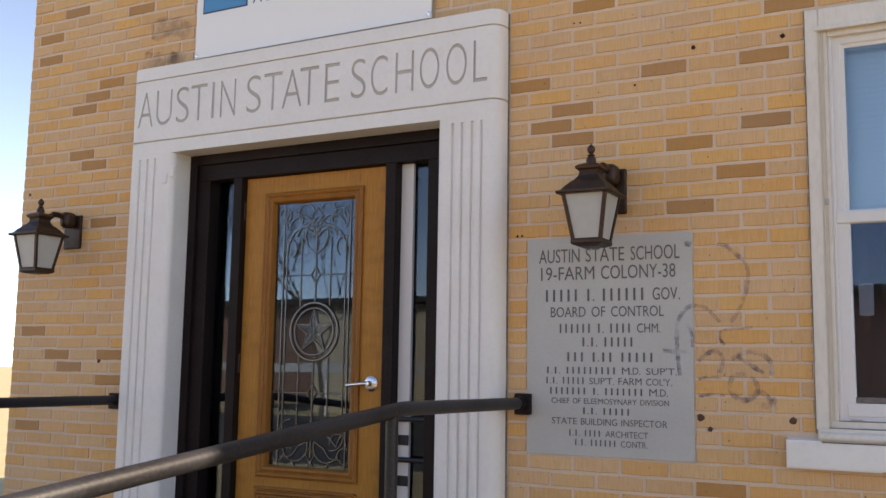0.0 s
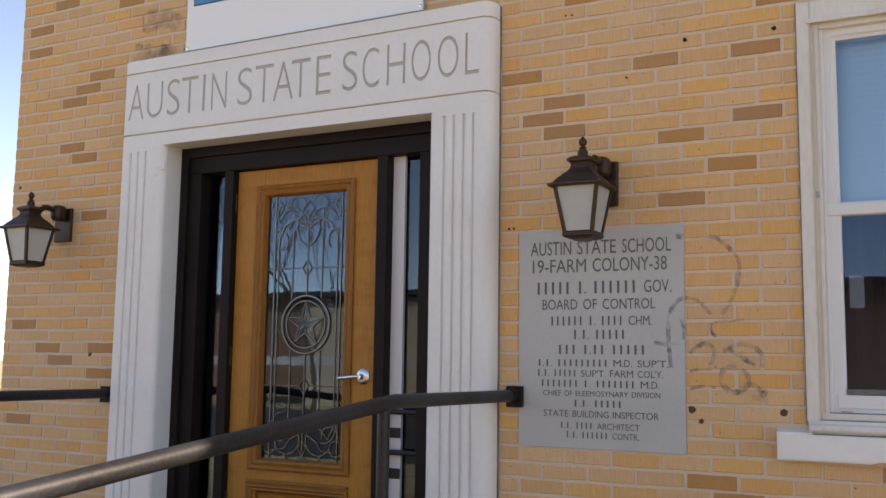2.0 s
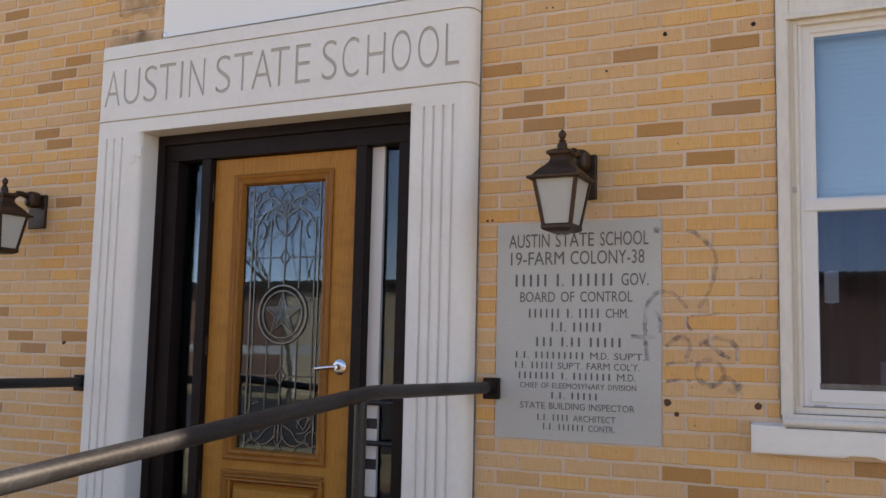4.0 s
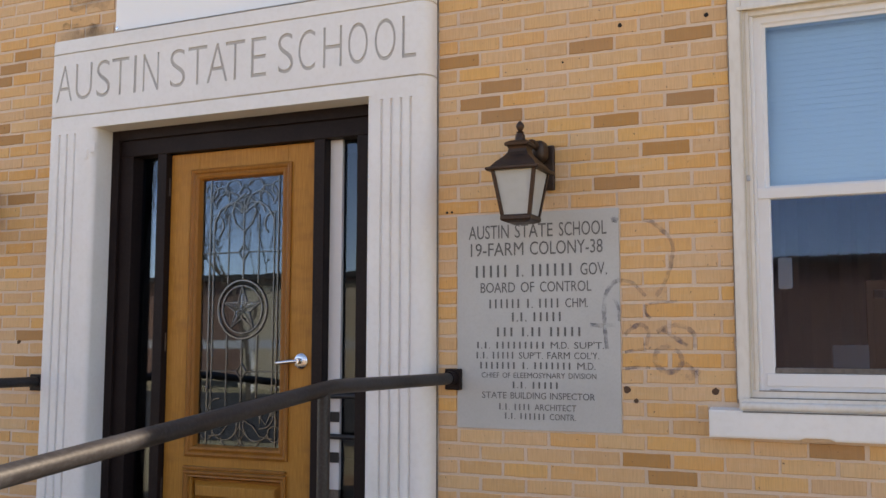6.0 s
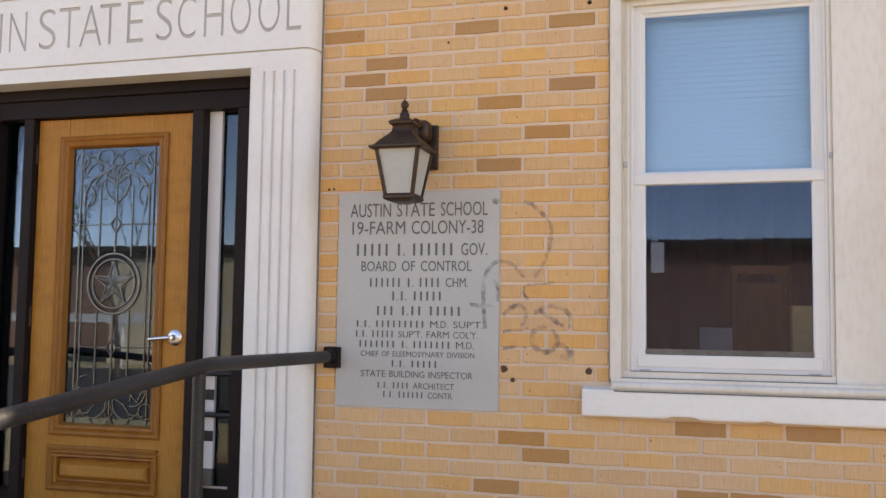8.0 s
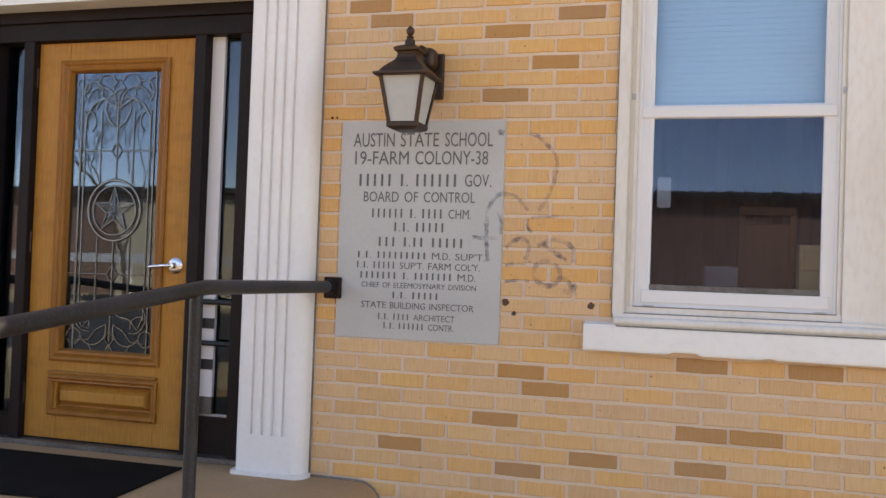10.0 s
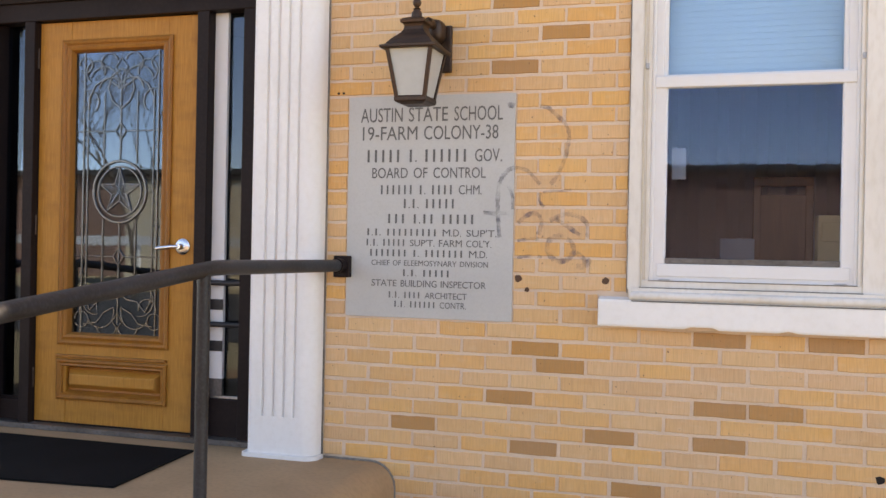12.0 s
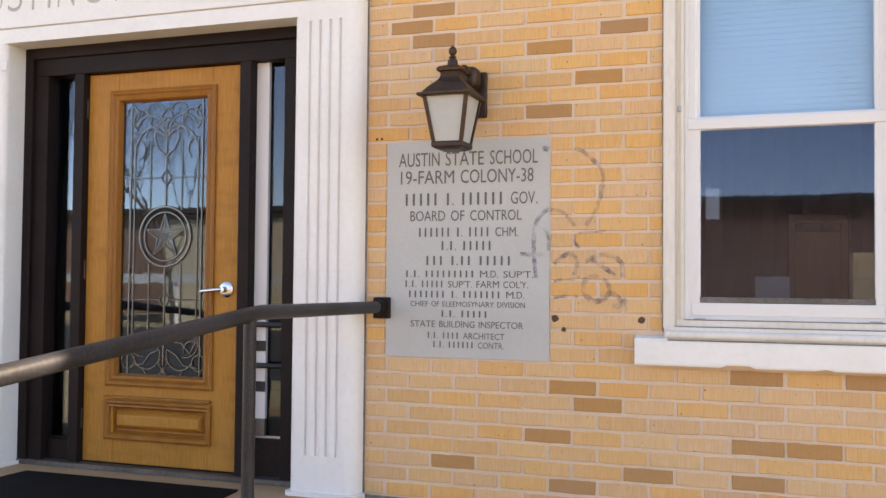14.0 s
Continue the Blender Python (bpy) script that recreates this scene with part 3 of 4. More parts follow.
for r, w in ((0.152, 0.007), (0.124, 0.005)):
    came(ring(GC, 1.190, r), w, True)
star = [(GC + rr * math.sin(radians(36 * k)), 1.190 + rr * math.cos(radians(36 * k))) for k, rr in zip(range(10), (0.118, 0.045) * 5)]
came(star, 0.006, True)
for k in range(10):
    # bevelled facet of the star, ridged along its points
    tri = bmesh.new()
    q0, q1 = star[k], star[(k + 1) % 10]
    hub = tri.verts.new((GC, CY - 0.0045, 1.190))
    rim = [tri.verts.new((q[0], CY - 0.001, q[1])) for q in (q0, q1)]
    low = [tri.verts.new((q[0], CY + 0.002, q[1])) for q in ((GC, 1.190), q0, q1)]
    tri.faces.new((hub, *rim))
    tri.faces.new((low[2], low[1], low[0]))
    tri.faces.new((rim[0], low[1], low[2], rim[1]))
    tri.faces.new((hub, low[0], low[1], rim[0]))
    tri.faces.new((rim[1], low[2], low[0], hub))
    bmesh.ops.recalc_face_normals(tri, faces=tri.faces[:])
    facet = part("star_facet", tri, BEVEL, door)
    facet.visible_shadow = False
for k in range(0, 10, 2):
    came([(GC, 1.190), star[k]], 0.003)
for k in range(1, 10, 2):
    came([(GC, 1.190), star[k]], 0.003)
for dx in (-0.215, 0.215):
    came([(GC + dx, GZ0), (GC + dx, GZ1)], 0.0045)
for dx in (-0.190, 0.190):
    came([(GC + dx, GZ0 + 0.16), (GC + dx, GZ1 - 0.20)], 0.0035)
for dx in (-0.095, 0.095):
    came([(GC + dx, 1.325), (GC + dx, GZ1 - 0.20)], 0.0035)
    came([(GC + dx, GZ0 + 0.20), (GC + dx, 1.055)], 0.0035)
came([(GC, 1.345), (GC, GZ1 - 0.12)], 0.004)
came([(GC, GZ0), (GC, 1.035)], 0.004)
for z in (1.490, 0.869):
    for a, b in ((-0.26, -0.028), (0.028, 0.26)):
        came([(GC + a, z), (GC + b, z)], 0.0035)
    came([(GC, z + 0.042), (GC + 0.03, z), (GC, z - 0.042), (GC - 0.03, z)], 0.005, True)
came([(GC, GZ1 - 0.035), (GC + 0.035, GZ1 - 0.08), (GC, GZ1 - 0.125), (GC - 0.035, GZ1 - 0.08)], 0.0045, True)
came([(GC, GZ0 + 0.105), (GC + 0.028, GZ0 + 0.065), (GC, GZ0 + 0.025), (GC - 0.028, GZ0 + 0.065)], 0.0045, True)
for s in (-1, 1):
    for cx_, cz_, r_, a0, a1 in ((0.10, GZ1 - 0.16, 0.085, 20, 200), (0.15, GZ1 - 0.10, 0.055, -60, 200), (0.21, GZ1 - 0.065, 0.038, 0, 320), (0.19, GZ1 - 0.25, 0.06, 60, 230),
                                 (0.06, GZ1 - 0.20, 0.07, 10, 150), (0.07, GZ1 - 0.06, 0.05, -40, 160),
                                 (0.10, GZ0 + 0.11, 0.08, 160, 340), (0.21, GZ0 + 0.07, 0.04, 0, 330), (0.13, GZ0 + 0.17, 0.075, -100, 90), (0.06, GZ0 + 0.05, 0.06, 180, 350),
                                 (0.17, GZ0 + 0.13, 0.05, -20, 190)):
        came([(GC + s * (x - GC), z) for x, z in ring(GC + cx_, cz_, r_, a0, a1, 14)], 0.004)

for s_ in (-1, 1):
    came([(GC + s_ * x, z) for x, z in ((0.19, 1.60), (0.185, 1.66), (0.15, 1.72), (0.09, 1.755), (0.0, 1.70))], 0.005)
    came([(GC + s_ * x, z) for x, z in ((0.0, 1.60), (0.05, 1.64), (0.075, 1.70), (0.06, 1.76), (0.0, 1.80))], 0.004)
    came([(GC + s_ * x, z) for x, z in ((0.0, 0.70), (0.05, 0.66), (0.11, 0.65), (0.16, 0.60), (0.19, 0.66))], 0.005)
    came([(GC + s_ * x, z) for x, z in ((0.02, 0.62), (0.08, 0.59), (0.12, 0.54), (0.20, 0.53))], 0.004)
    for z in (1.02, 1.49, 0.78):
        part("came_joint", box(GC + s_ * 0.215 - 0.008, GC + s_ * 0.215 + 0.008, CY - 0.007, CY + 0.002, z - 0.008, z + 0.008, 0.002), LEAD, door)
hx, hz = -0.806, 0.925
handle = part("handle", lathe([(0.001, 0.0), (0.040, 0.0), (0.040, 0.006), (0.034, 0.012), (0.016, 0.014), (0.014, 0.045), (0.012, 0.047), (0.001, 0.047)], (hx, DY, hz), axis="Y"), CHROME, door, "round chrome lever handle", smooth=True)
part("lever", tube([(hx, DY - 0.044, hz), (hx - 0.03, DY - 0.05, hz - 0.001), (hx - 0.075, DY - 0.052, hz - 0.006), (hx - 0.115, DY - 0.05, hz - 0.010)], 0.010), CHROME, handle, smooth=True)

# ---- windows ----
window_1 = thing("window_1", (1.77, 0, 0.79), "white painted double-hung window with blind half down", "window", kind="structure")


def sash_window(parent, dx):
    x0, x1 = 1.374 + dx, 2.200 + dx
    gl0, gl1 = 1.466 + dx, 2.121 + dx
    # box frame
    part("frame_stile", box(x0, x0 + 0.030, -0.006, 0.12, 0.80, 2.40, 0.003), WHITE_WOOD, parent)
    part("frame_stile", box(x1 - 0.018, x1, -0.006, 0.12, 0.80, 2.40, 0.003), WHITE_WOOD, parent)
    part("parting_bead", box(x0 + 0.030, x0 + 0.044, 0.006, 0.11, 0.825, 2.39, 0.003), VINYL, parent)
    part("parting_bead", box(x1 - 0.030, x1 - 0.018, 0.006, 0.11, 0.825, 2.39, 0.003), VINYL, parent)
    part("frame_head", box(x0 + 0.03, x1 - 0.018, -0.004, 0.12, 2.372, 2.402, 0.003), WHITE_WOOD, parent)
    part("frame_sill", box(x0, x1, -0.012, 0.12, 0.796, 0.829, 0.004), WHITE_WOOD, parent)
    part("dirt_line", box(x0 + 0.03, x1 - 0.018, -0.0145, -0.012, 0.825, 0.829), CAULK, parent)
    part("dirt_line", box(x0 - 0.004, x1 + 0.002, -0.0275, -0.024, 0.7965, 0.801), CAULK, parent)
    part("dirt_line", box(x0 - 0.0005, x0 + 0.003, -0.0255, -0.006, 0.80, 2.40), GROOVE, parent)
    # upper sash, nearer the room outside face
    up = part("upper_sash", moulding(x0 + 0.044, x1 - 0.03, 1.612, 2.372, 0.022, [(0, -0.03), (0, 0.0), (0.028, 0.0), (0.034, -0.008), (0.046, -0.010), (0.050, -0.03)]), VINYL, parent)
    p = part("pane", box(gl0 + 0.0, gl1 + 0.0, 0.036, 0.040, 1.64, 2.33), GLASS, up)
    p.visible_shadow = False
    lo = part("lower_sash", moulding(x0 + 0.044, x1 - 0.03, 0.829, 1.650, 0.012, [(0, -0.03), (0, 0.0), (0.042, 0.0), (0.048, -0.004), (0.050, -0.022)]), VINYL, parent)
    part("meeting_rail", box(x0 + 0.044, x1 - 0.03, 0.004, 0.03, 1.603, 1.648, 0.003), VINYL, lo)
    part("bottom_rail", box(x0 + 0.06, x1 - 0.045, 0.006, 0.03, 0.845, 0.896, 0.003), VINYL, lo)
    p = part("pane", box(gl0, gl1, 0.026, 0.030, 0.88, 1.612), DARK_GLASS, lo)
    p.visible_shadow = False
    part("screen_edge", box(gl0, gl1, 0.012, 0.022, 0.897, 0.920, 0.002), THRESHOLD, lo)
    for lx in (x0 + 0.07, x1 - 0.10):
        part("sash_lift", box(lx, lx + 0.045, -0.004, 0.008, 0.826, 0.834, 0.002), ALUMINIUM, lo)
    for lx, lz in ((x0 + 0.012, 1.69), (x1 - 0.008, 1.70)):
        part("latch_clip", box(lx - 0.007, lx + 0.007, -0.014, -0.005, lz - 0.012, lz + 0.012, 0.002), ALUMINIUM, parent)
        part("edge_groove", box(lx + 0.001, lx + 0.004, -0.0075, -0.005, 0.83, 2.38), GROOVE, parent)


sash_window(window_1, 0.0)
window_2 = thing("window_2", (2.80, 0, 0.79), "white painted double-hung window beside the wide mullion", "window", kind="structure")
sash_window(window_2, 1.037)
trim = thing("window_trim", (2.3, 0, 0.79), "white painted wooden window casing with wide mullion board", "window trim", kind="structure")
part("casing", box(1.322, 1.374, -0.024, 0.1, 0.790, 2.488, 0.006), WHITE_WOOD, trim)
part("casing", box(3.237, 3.30, -0.024, 0.1, 0.790, 2.488, 0.006), WHITE_WOOD, trim)
part("head_casing", box(1.374, 3.237, -0.024, 0.1, 2.402, 2.488, 0.006), WHITE_WOOD, trim)
part("head_bead", box(1.36, 3.25, -0.034, -0.024, 2.392, 2.412, 0.004), WHITE_WOOD, trim)
part("mullion_board", box(2.200, 2.411, -0.016, 0.1, 0.790, 2.402, 0.004), WHITE_WOOD, trim)
part("subsill", prism([(1.330, -0.040), (3.29, -0.040), (3.29, 0.08), (1.330, 0.08)], 0.752, 0.797), WHITE_WOOD, trim)
part("nosing", tube([(1.340, -0.046, 0.766), (3.28, -0.046, 0.766)], 0.018, seg=14), WHITE_WOOD, trim, smooth=True)
bm = bmesh.new()
lower = [(1.212, 0.642), (1.55, 0.641), (1.575, 0.650), (1.66, 0.650), (1.685, 0.640), (1.90, 0.640), (1.94, 0.648), (1.975, 0.640), (2.60, 0.638), (3.42, 0.638)]
front = [[bm.verts.new((x, y, z)) for x, z in lower] + [bm.verts.new((x, y, zt)) for x, zt in ((3.42, t), (2.2, t), (1.212, t))] for y, t in ((-0.062, 0.748), (0.1, 0.772))]
n = len(front[0])
for k in range(n):
    j = (k + 1) % n
    bm.faces.new((front[0][k], front[0][j], front[1][j], front[1][k]))
bm.faces.new(front[0])
bm.faces.new(front[1][::-1])
bmesh.ops.recalc_face_normals(bm, faces=bm.faces[:])
bmesh.ops.bevel(bm, geom=[e for e in bm.edges if abs(e.verts[0].co.y + 0.062) < 1e-4 and abs(e.verts[1].co.y + 0.062) < 1e-4], offset=0.006, segments=2, affect="EDGES")
part("dirt_line", box(1.345, 3.28, -0.0635, -0.055, 0.7435, 0.748), CAULK, trim)
part("dirt_line", box(1.3175, 1.322, -0.006, 0.003, 0.775, 2.49), CAULK, trim)
tagged(part("window_sill", bm, SILL_PAINT), "white painted concrete window sill with chipped lower edge", "window sill", kind="structure")
for x0, x1 in ((1.56, 1.675), (1.91, 1.965)):
    bm = box(x0, x1, -0.02, 0.0, 0.632, 0.652, 0.004)
    tagged(part("mortar_patch", bm, MORTAR), "lump of mortar under the chipped sill", "mortar", kind="structure")

# blinds behind the upper sashes
for dx in (0.0, 1.037):
    blind = thing("window_blind", (1.79 + dx, 0.10, 1.62), "white horizontal slat blind lowered half way", "blind", "window blinds")
    part("head_rail", box(1.45 + dx, 2.14 + dx, 0.085, 0.125, 2.33, 2.37, 0.004), BLIND, blind)
    z = 1.655
    while z < 2.32:
        part("slat", box(1.452 + dx, 2.138 + dx, 0.098, 0.101, z, z + 0.0235), BLIND, blind).matrix_basis = Matrix.Identity(4)
        z += 0.0245
    part("bottom_rail", box(1.452 + dx, 2.138 + dx, 0.093, 0.112, 1.622, 1.647, 0.004), BLIND, blind)

# room behind the window
chair = thing("wooden_chair", (1.95, 1.05, 0), "reddish brown wooden chair with slotted back behind the desk", "chair")
part("top_rail", box(1.800, 2.092, 1.235, 1.265, 1.286, 1.335, 0.008), BROWN_WOOD, chair)
part("back_panel", box(1.820, 2.070, 1.240, 1.262, 0.62, 1.246, 0.006), BROWN_WOOD, chair)
for x in (1.800, 2.052):
    part("back_post", box(x, x + 0.04, 1.235, 1.268, 0.0, 1.290, 0.006), BROWN_WOOD, chair)
    part("front_leg", box(x, x + 0.04, 1.62, 1.66, 0.0, 0.44, 0.005), BROWN_WOOD, chair)
part("seat", box(1.790, 2.102, 1.24, 1.68, 0.44, 0.475, 0.010), BROWN_WOOD, chair)
curtain = thing("curtain", (1.8, 3.4, 0.2), "pale grey-blue pleated curtain on the far wall of the room", "curtain")
bm = bmesh.new()
front = [[bm.verts.new((0.9 + 0.04 * k, 3.45 + 0.04 * math.sin(k * 1.3) + d, z)) for k in range(70)] for d in (0.0, 0.006) for z in (0.1, 2.6)]
for k in range(69):
    bm.faces.new((front[0][k], front[0][k + 1], front[1][k + 1], front[1][k]))
    bm.faces.new((front[2][k], front[3][k], front[3][k + 1], front[2][k + 1]))
part("cloth", bm, CURTAIN, curtain, smooth=True)
part("rod", tube([(0.85, 3.48, 2.62), (3.75, 3.48, 2.62)], 0.012), BRONZE, curtain, smooth=True)
desk = thing("desk", (1.7, 0.9, 0), "dark wooden desk inside under the window", "desk")
part("desktop", box(1.2, 2.9, 0.33, 1.25, 0.72, 0.76, 0.006), BROWN_WOOD, desk)
for x in (1.25, 2.8):
    for y in (0.36, 1.18):
        part("leg", box(x, x + 0.05, y, y + 0.05, 0.0, 0.72, 0.004), BROWN_WOOD, desk)
carton = thing("cardboard_box", (2.17, 0.46, 0.76), "tan cardboard box standing on the desk", "box")
part("carton", box(2.060, 2.26, 0.36, 0.56, 0.76, 1.11, 0.004), TAN_BOX, carton)
part("flap", box(2.075, 2.26, 0.345, 0.36, 1.0, 1.08, 0.002), TAN_BOX, carton)
tray = thing("paper_tray", (1.72, 0.52, 0.76), "pale grey paper tray on the desk", "tray")
part("tray_base", box(1.66, 1.81, 0.40, 0.64, 0.76, 0.775, 0.003), CARD, tray)
part("tray_side", box(1.66, 1.81, 0.595, 0.605, 0.775, 1.01, 0.002), DIMMED_CARD, tray)
tagged(part("window_card", box(1.487, 1.541, 0.032, 0.034, 1.236, 1.362), DIMMED_CARD), "small pale card stuck inside the window pane", "card")

# ---- plaque ----
plaque = thing("plaque", (0.466, 0, 0.636), "grey granite dedication plaque with dark engraved lettering", "plaque")
part("slab", box(0.089, 0.843, -0.003, 0.02, 0.636, 1.600, 0.002), PLAQUE, plaque)
PY = -0.0030
# x0, x1, foot and height of each line; words that name a person stand as bars
LINES = [
    ("AUSTIN STATE SCHOOL", 0.146, 0.795, 1.487, 0.062), ("19-FARM COLONY-38", 0.156, 0.777, 1.408, 0.060), ("||||| |. |||||| GOV.", 0.172, 0.797, 1.312, 0.054),
    ("BOARD OF CONTROL", 0.204, 0.724, 1.242, 0.046), ("|||||| |. |||| CHM.", 0.240, 0.708, 1.172, 0.040), ("|.|. |||||", 0.347, 0.594, 1.112, 0.040),
    ("||| |.|| |||||", 0.275, 0.683, 1.046, 0.040), ("|.|. ||||||||| M.D. SUP'T.", 0.180, 0.777, 0.992, 0.030), ("|.|. ||||| SUP'T. FARM COL'Y.", 0.178, 0.755, 0.947, 0.030),
    ("||||||| |. ||||||| M.D.", 0.195, 0.738, 0.902, 0.030), ("CHIEF OF ELEEMOSYNARY DIVISION", 0.208, 0.739, 0.862, 0.024), ("|.|. |||||", 0.350, 0.576, 0.817, 0.029),
    ("STATE BUILDING INSPECTOR", 0.210, 0.733, 0.771, 0.029), ("|.|. |||| ARCHITECT", 0.287, 0.649, 0.722, 0.027), ("|.|. |||||| CONTR.", 0.314, 0.648, 0.682, 0.027)]
WIDE = {" ": 0.55, "|": 0.78, ".": 0.3, "'": 0.3, "I": 0.4, "1": 0.6, "-": 0.6, "M": 1.1, "W": 1.2}
for text, x0, x1, z0, h in LINES:
    total = sum(WIDE.get(c, 0.85) for c in text)
    unit = (x1 - x0) / total
    bm, x, run, start = bmesh.new(), x0, "", x0
    for c in text + " ":
        w = WIDE.get(c, 0.85) * unit
        if c in " |.":
            if run:
                words(run, start, x - 0.12 * unit, z0, z0 + h, PY, 0.0012, 0.0, bm)
                run = ""
            if c == "|":
                box(x + 0.24 * w, x + 0.52 * w, PY - 0.0012, PY, z0, z0 + h, bm=bm)
            if c == ".":
                box(x, x + 0.45 * w, PY - 0.0012, PY, z0, z0 + 0.14 * h, bm=bm)
        else:
            if not run:
                start = x
            run += c
        x += w
    bm.verts.index_update()
    pieces("engraved_letter", bm, INK, plaque)

# ---- wall lanterns ----
LXC, LYC = 0.482, -0.245
lamp = thing("wall_lantern", (LXC, 0, 1.79), "rusty bronze wall lantern with frosted white panes", "wall lamp", "lanterns beside the door")
part("back_plate", box(LXC - 0.055, LXC + 0.080, -0.022, 0.0, 1.692, 1.893, 0.006), BRONZE, lamp)
arm = [(LXC + 0.025, -0.02, 1.83)] + [(LXC + 0.025, -0.02 - 0.16 * math.sin(radians(a)) * 0.9 - 0.03, 1.853 + 0.028 * math.sin(radians(2 * a))) for a in range(10, 91, 16)] + [(LXC, LYC, 1.853)]
part("arm", tube(arm, 0.017, seg=12), BRONZE, lamp, smooth=True)
part("arm_shroud", box(LXC - 0.012, LXC + 0.062, -0.11, -0.02, 1.810, 1.906, 0.03, seg=4), BRONZE, lamp, smooth=True)
bm = frustum([(0.113, 1.737), (0.117, 1.742), (0.117, 1.749), (0.106, 1.753), (0.099, 1.756), (0.093, 1.764), (0.082, 1.778), (0.066, 1.794), (0.051, 1.808), (0.042, 1.822), (0.039, 1.836), (0.043, 1.845), (0.052, 1.850), (0.054, 1.860), (0.044, 1.868), (0.026, 1.876)], LXC, LYC)
roof = part("roof", bm, BRONZE, lamp)
part("finial", lathe([(0.023, 1.872), (0.021, 1.898), (0.013, 1.908), (0.017, 1.913), (0.008, 1.918), (0.015, 1.928), (0.0185, 1.938), (0.015, 1.948), (0.006, 1.958), (0.001, 1.962)], (LXC, LYC, 0), seg=14), BRONZE, roof, smooth=True)
tp, bt, zt, zb = 0.095, 0.063, 1.739, 1.545
for sx, sy in ((-1, -1), (1, -1), (1, 1), (-1, 1)):
    bm = bmesh.new()
    ends = []
    for h, z in ((bt, zb), (tp, zt)):
        ends.append([bm.verts.new((LXC + sx * (h + dx), LYC + sy * (h + dy), z)) for dx, dy in ((0.003, 0.003), (-0.012, 0.003), (-0.012, -0.004), (-0.004, -0.012), (0.003, -0.012))])
    for k in range(5):
        bm.faces.new((ends[0][k], ends[0][(k + 1) % 5], ends[1][(k + 1) % 5], ends[1][k]))
    bm.faces.new(ends[0])
    bm.faces.new(ends[1][::-1])
    bmesh.ops.recalc_face_normals(bm, faces=bm.faces[:])
    part("corner_bar", bm, BRONZE, lamp)
for nx, ny in ((0, -1), (1, 0), (0, 1), (-1, 0)):
    bm = bmesh.new()
    faces = []
    for d in (0.0, -0.003):
        vs = []
        for h, z, s in ((bt, zb, -1), (bt, zb, 1), (tp, zt, 1), (tp, zt, -1)):
            q = h - 0.004 + d
            vs.append(bm.verts.new((LXC + nx * q + (s * (h - 0.008) if nx == 0 else 0), LYC + ny * q + (s * (h - 0.008) if ny == 0 else 0), z)))
        faces.append(vs)
    bm.faces.new(faces[0])
    bm.faces.new(faces[1][::-1])
    for k in range(4):
        bm.faces.new((faces[0][k], faces[1][k], faces[1][(k + 1) % 4], faces[0][(k + 1) % 4]))
    bmesh.ops.recalc_face_normals(bm, faces=bm.faces[:])
    part("pane", bm, FROST, lamp, "frosted white glass pane")
part("bottom_tray", frustum([(0.044, 1.520), (0.062, 1.527), (0.068, 1.533), (0.068, 1.546), (0.062, 1.553)], LXC, LYC), BRONZE, lamp)
copy_thing(lamp, pose(-2.897, 0, 1.787))

# ---- handrails ----
rail = thing("handrail", (0.072, -1.15, 0), "dark painted steel pipe handrail on the ramp", "handrail", "ramp handrails")
RX, RZ, RY = 0.072, 0.860, -1.155
line = [(RX, -0.028, RZ - 0.004), (RX, -1.07, RZ)]
for k in range(1, 5):
    line.append((RX, line[-1][1] - 0.014, line[-1][2] - 0.014 * 0.098 * k / 4))
y_end = -6.0
end = (RX, y_end, line[-1][2] - 0.098 * (line[-1][1] - y_end))
part("top_rail", tube(line + [end], 0.0265, seg=18), RAIL_PAINT, rail, smooth=True)
part("wall_bracket", box(RX - 0.035, RX + 0.042, -0.03, 0.0, RZ - 0.055, RZ + 0.04, 0.005), BLACK_FRAME, rail)
part("bracket_collar", tube([(RX, -0.029, RZ - 0.004), (RX, -0.075, RZ - 0.003)], 0.032, seg=16), BLACK_FRAME, rail, smooth=True)
part("post", tube([(RX, RY, 0.0), (RX, RY, RZ - 0.02)], 0.0225, seg=16), RAIL_PAINT, rail, smooth=True)
part("post_foot", lathe([(0.05, 0.0), (0.05, 0.006), (0.03, 0.012), (0.025, 0.02)], (RX, RY, 0)), RAIL_PAINT, rail, smooth=True)
for yy in (-3.4, -5.6):
    zz = -(abs(yy) - 1.3) * 0.62 / 6.9
    top = line[-1][2] - 0.098 * (line[-1][1] - yy)
    part("post", tube([(RX, yy, zz), (RX, yy, top)], 0.0225, seg=16), RAIL_PAINT, rail, smooth=True)

rail = thing("handrail", (-2.45, -1.15, 0), "dark painted steel pipe handrail along the landing", "handrail", "ramp handrails")
RX2, RZ2 = -2.447, 0.800
part("top_rail", tube([(RX2, -0.028, RZ2), (RX2, RY, RZ2), (RX2, RY - 0.1, RZ2 - 0.006), (RX2, y_end, RZ2 - 0.0925 * (-1.25 - y_end))], 0.027, seg=18), RAIL_PAINT, rail, smooth=True)
part("wall_bracket", box(RX2 - 0.045, RX2 + 0.042, -0.03, 0.0, RZ2 - 0.05, RZ2 + 0.04, 0.005), BLACK_FRAME, rail)
for yy in (RY, -3.4, -5.6):
    zz = -max(0, (abs(yy) - 1.3)) * 0.62 / 6.9
    part("post", tube([(RX2, yy, zz), (RX2, yy, RZ2 - 0.0925 * max(0, -1.25 - yy))], 0.024, seg=16), RAIL_PAINT, rail, smooth=True)

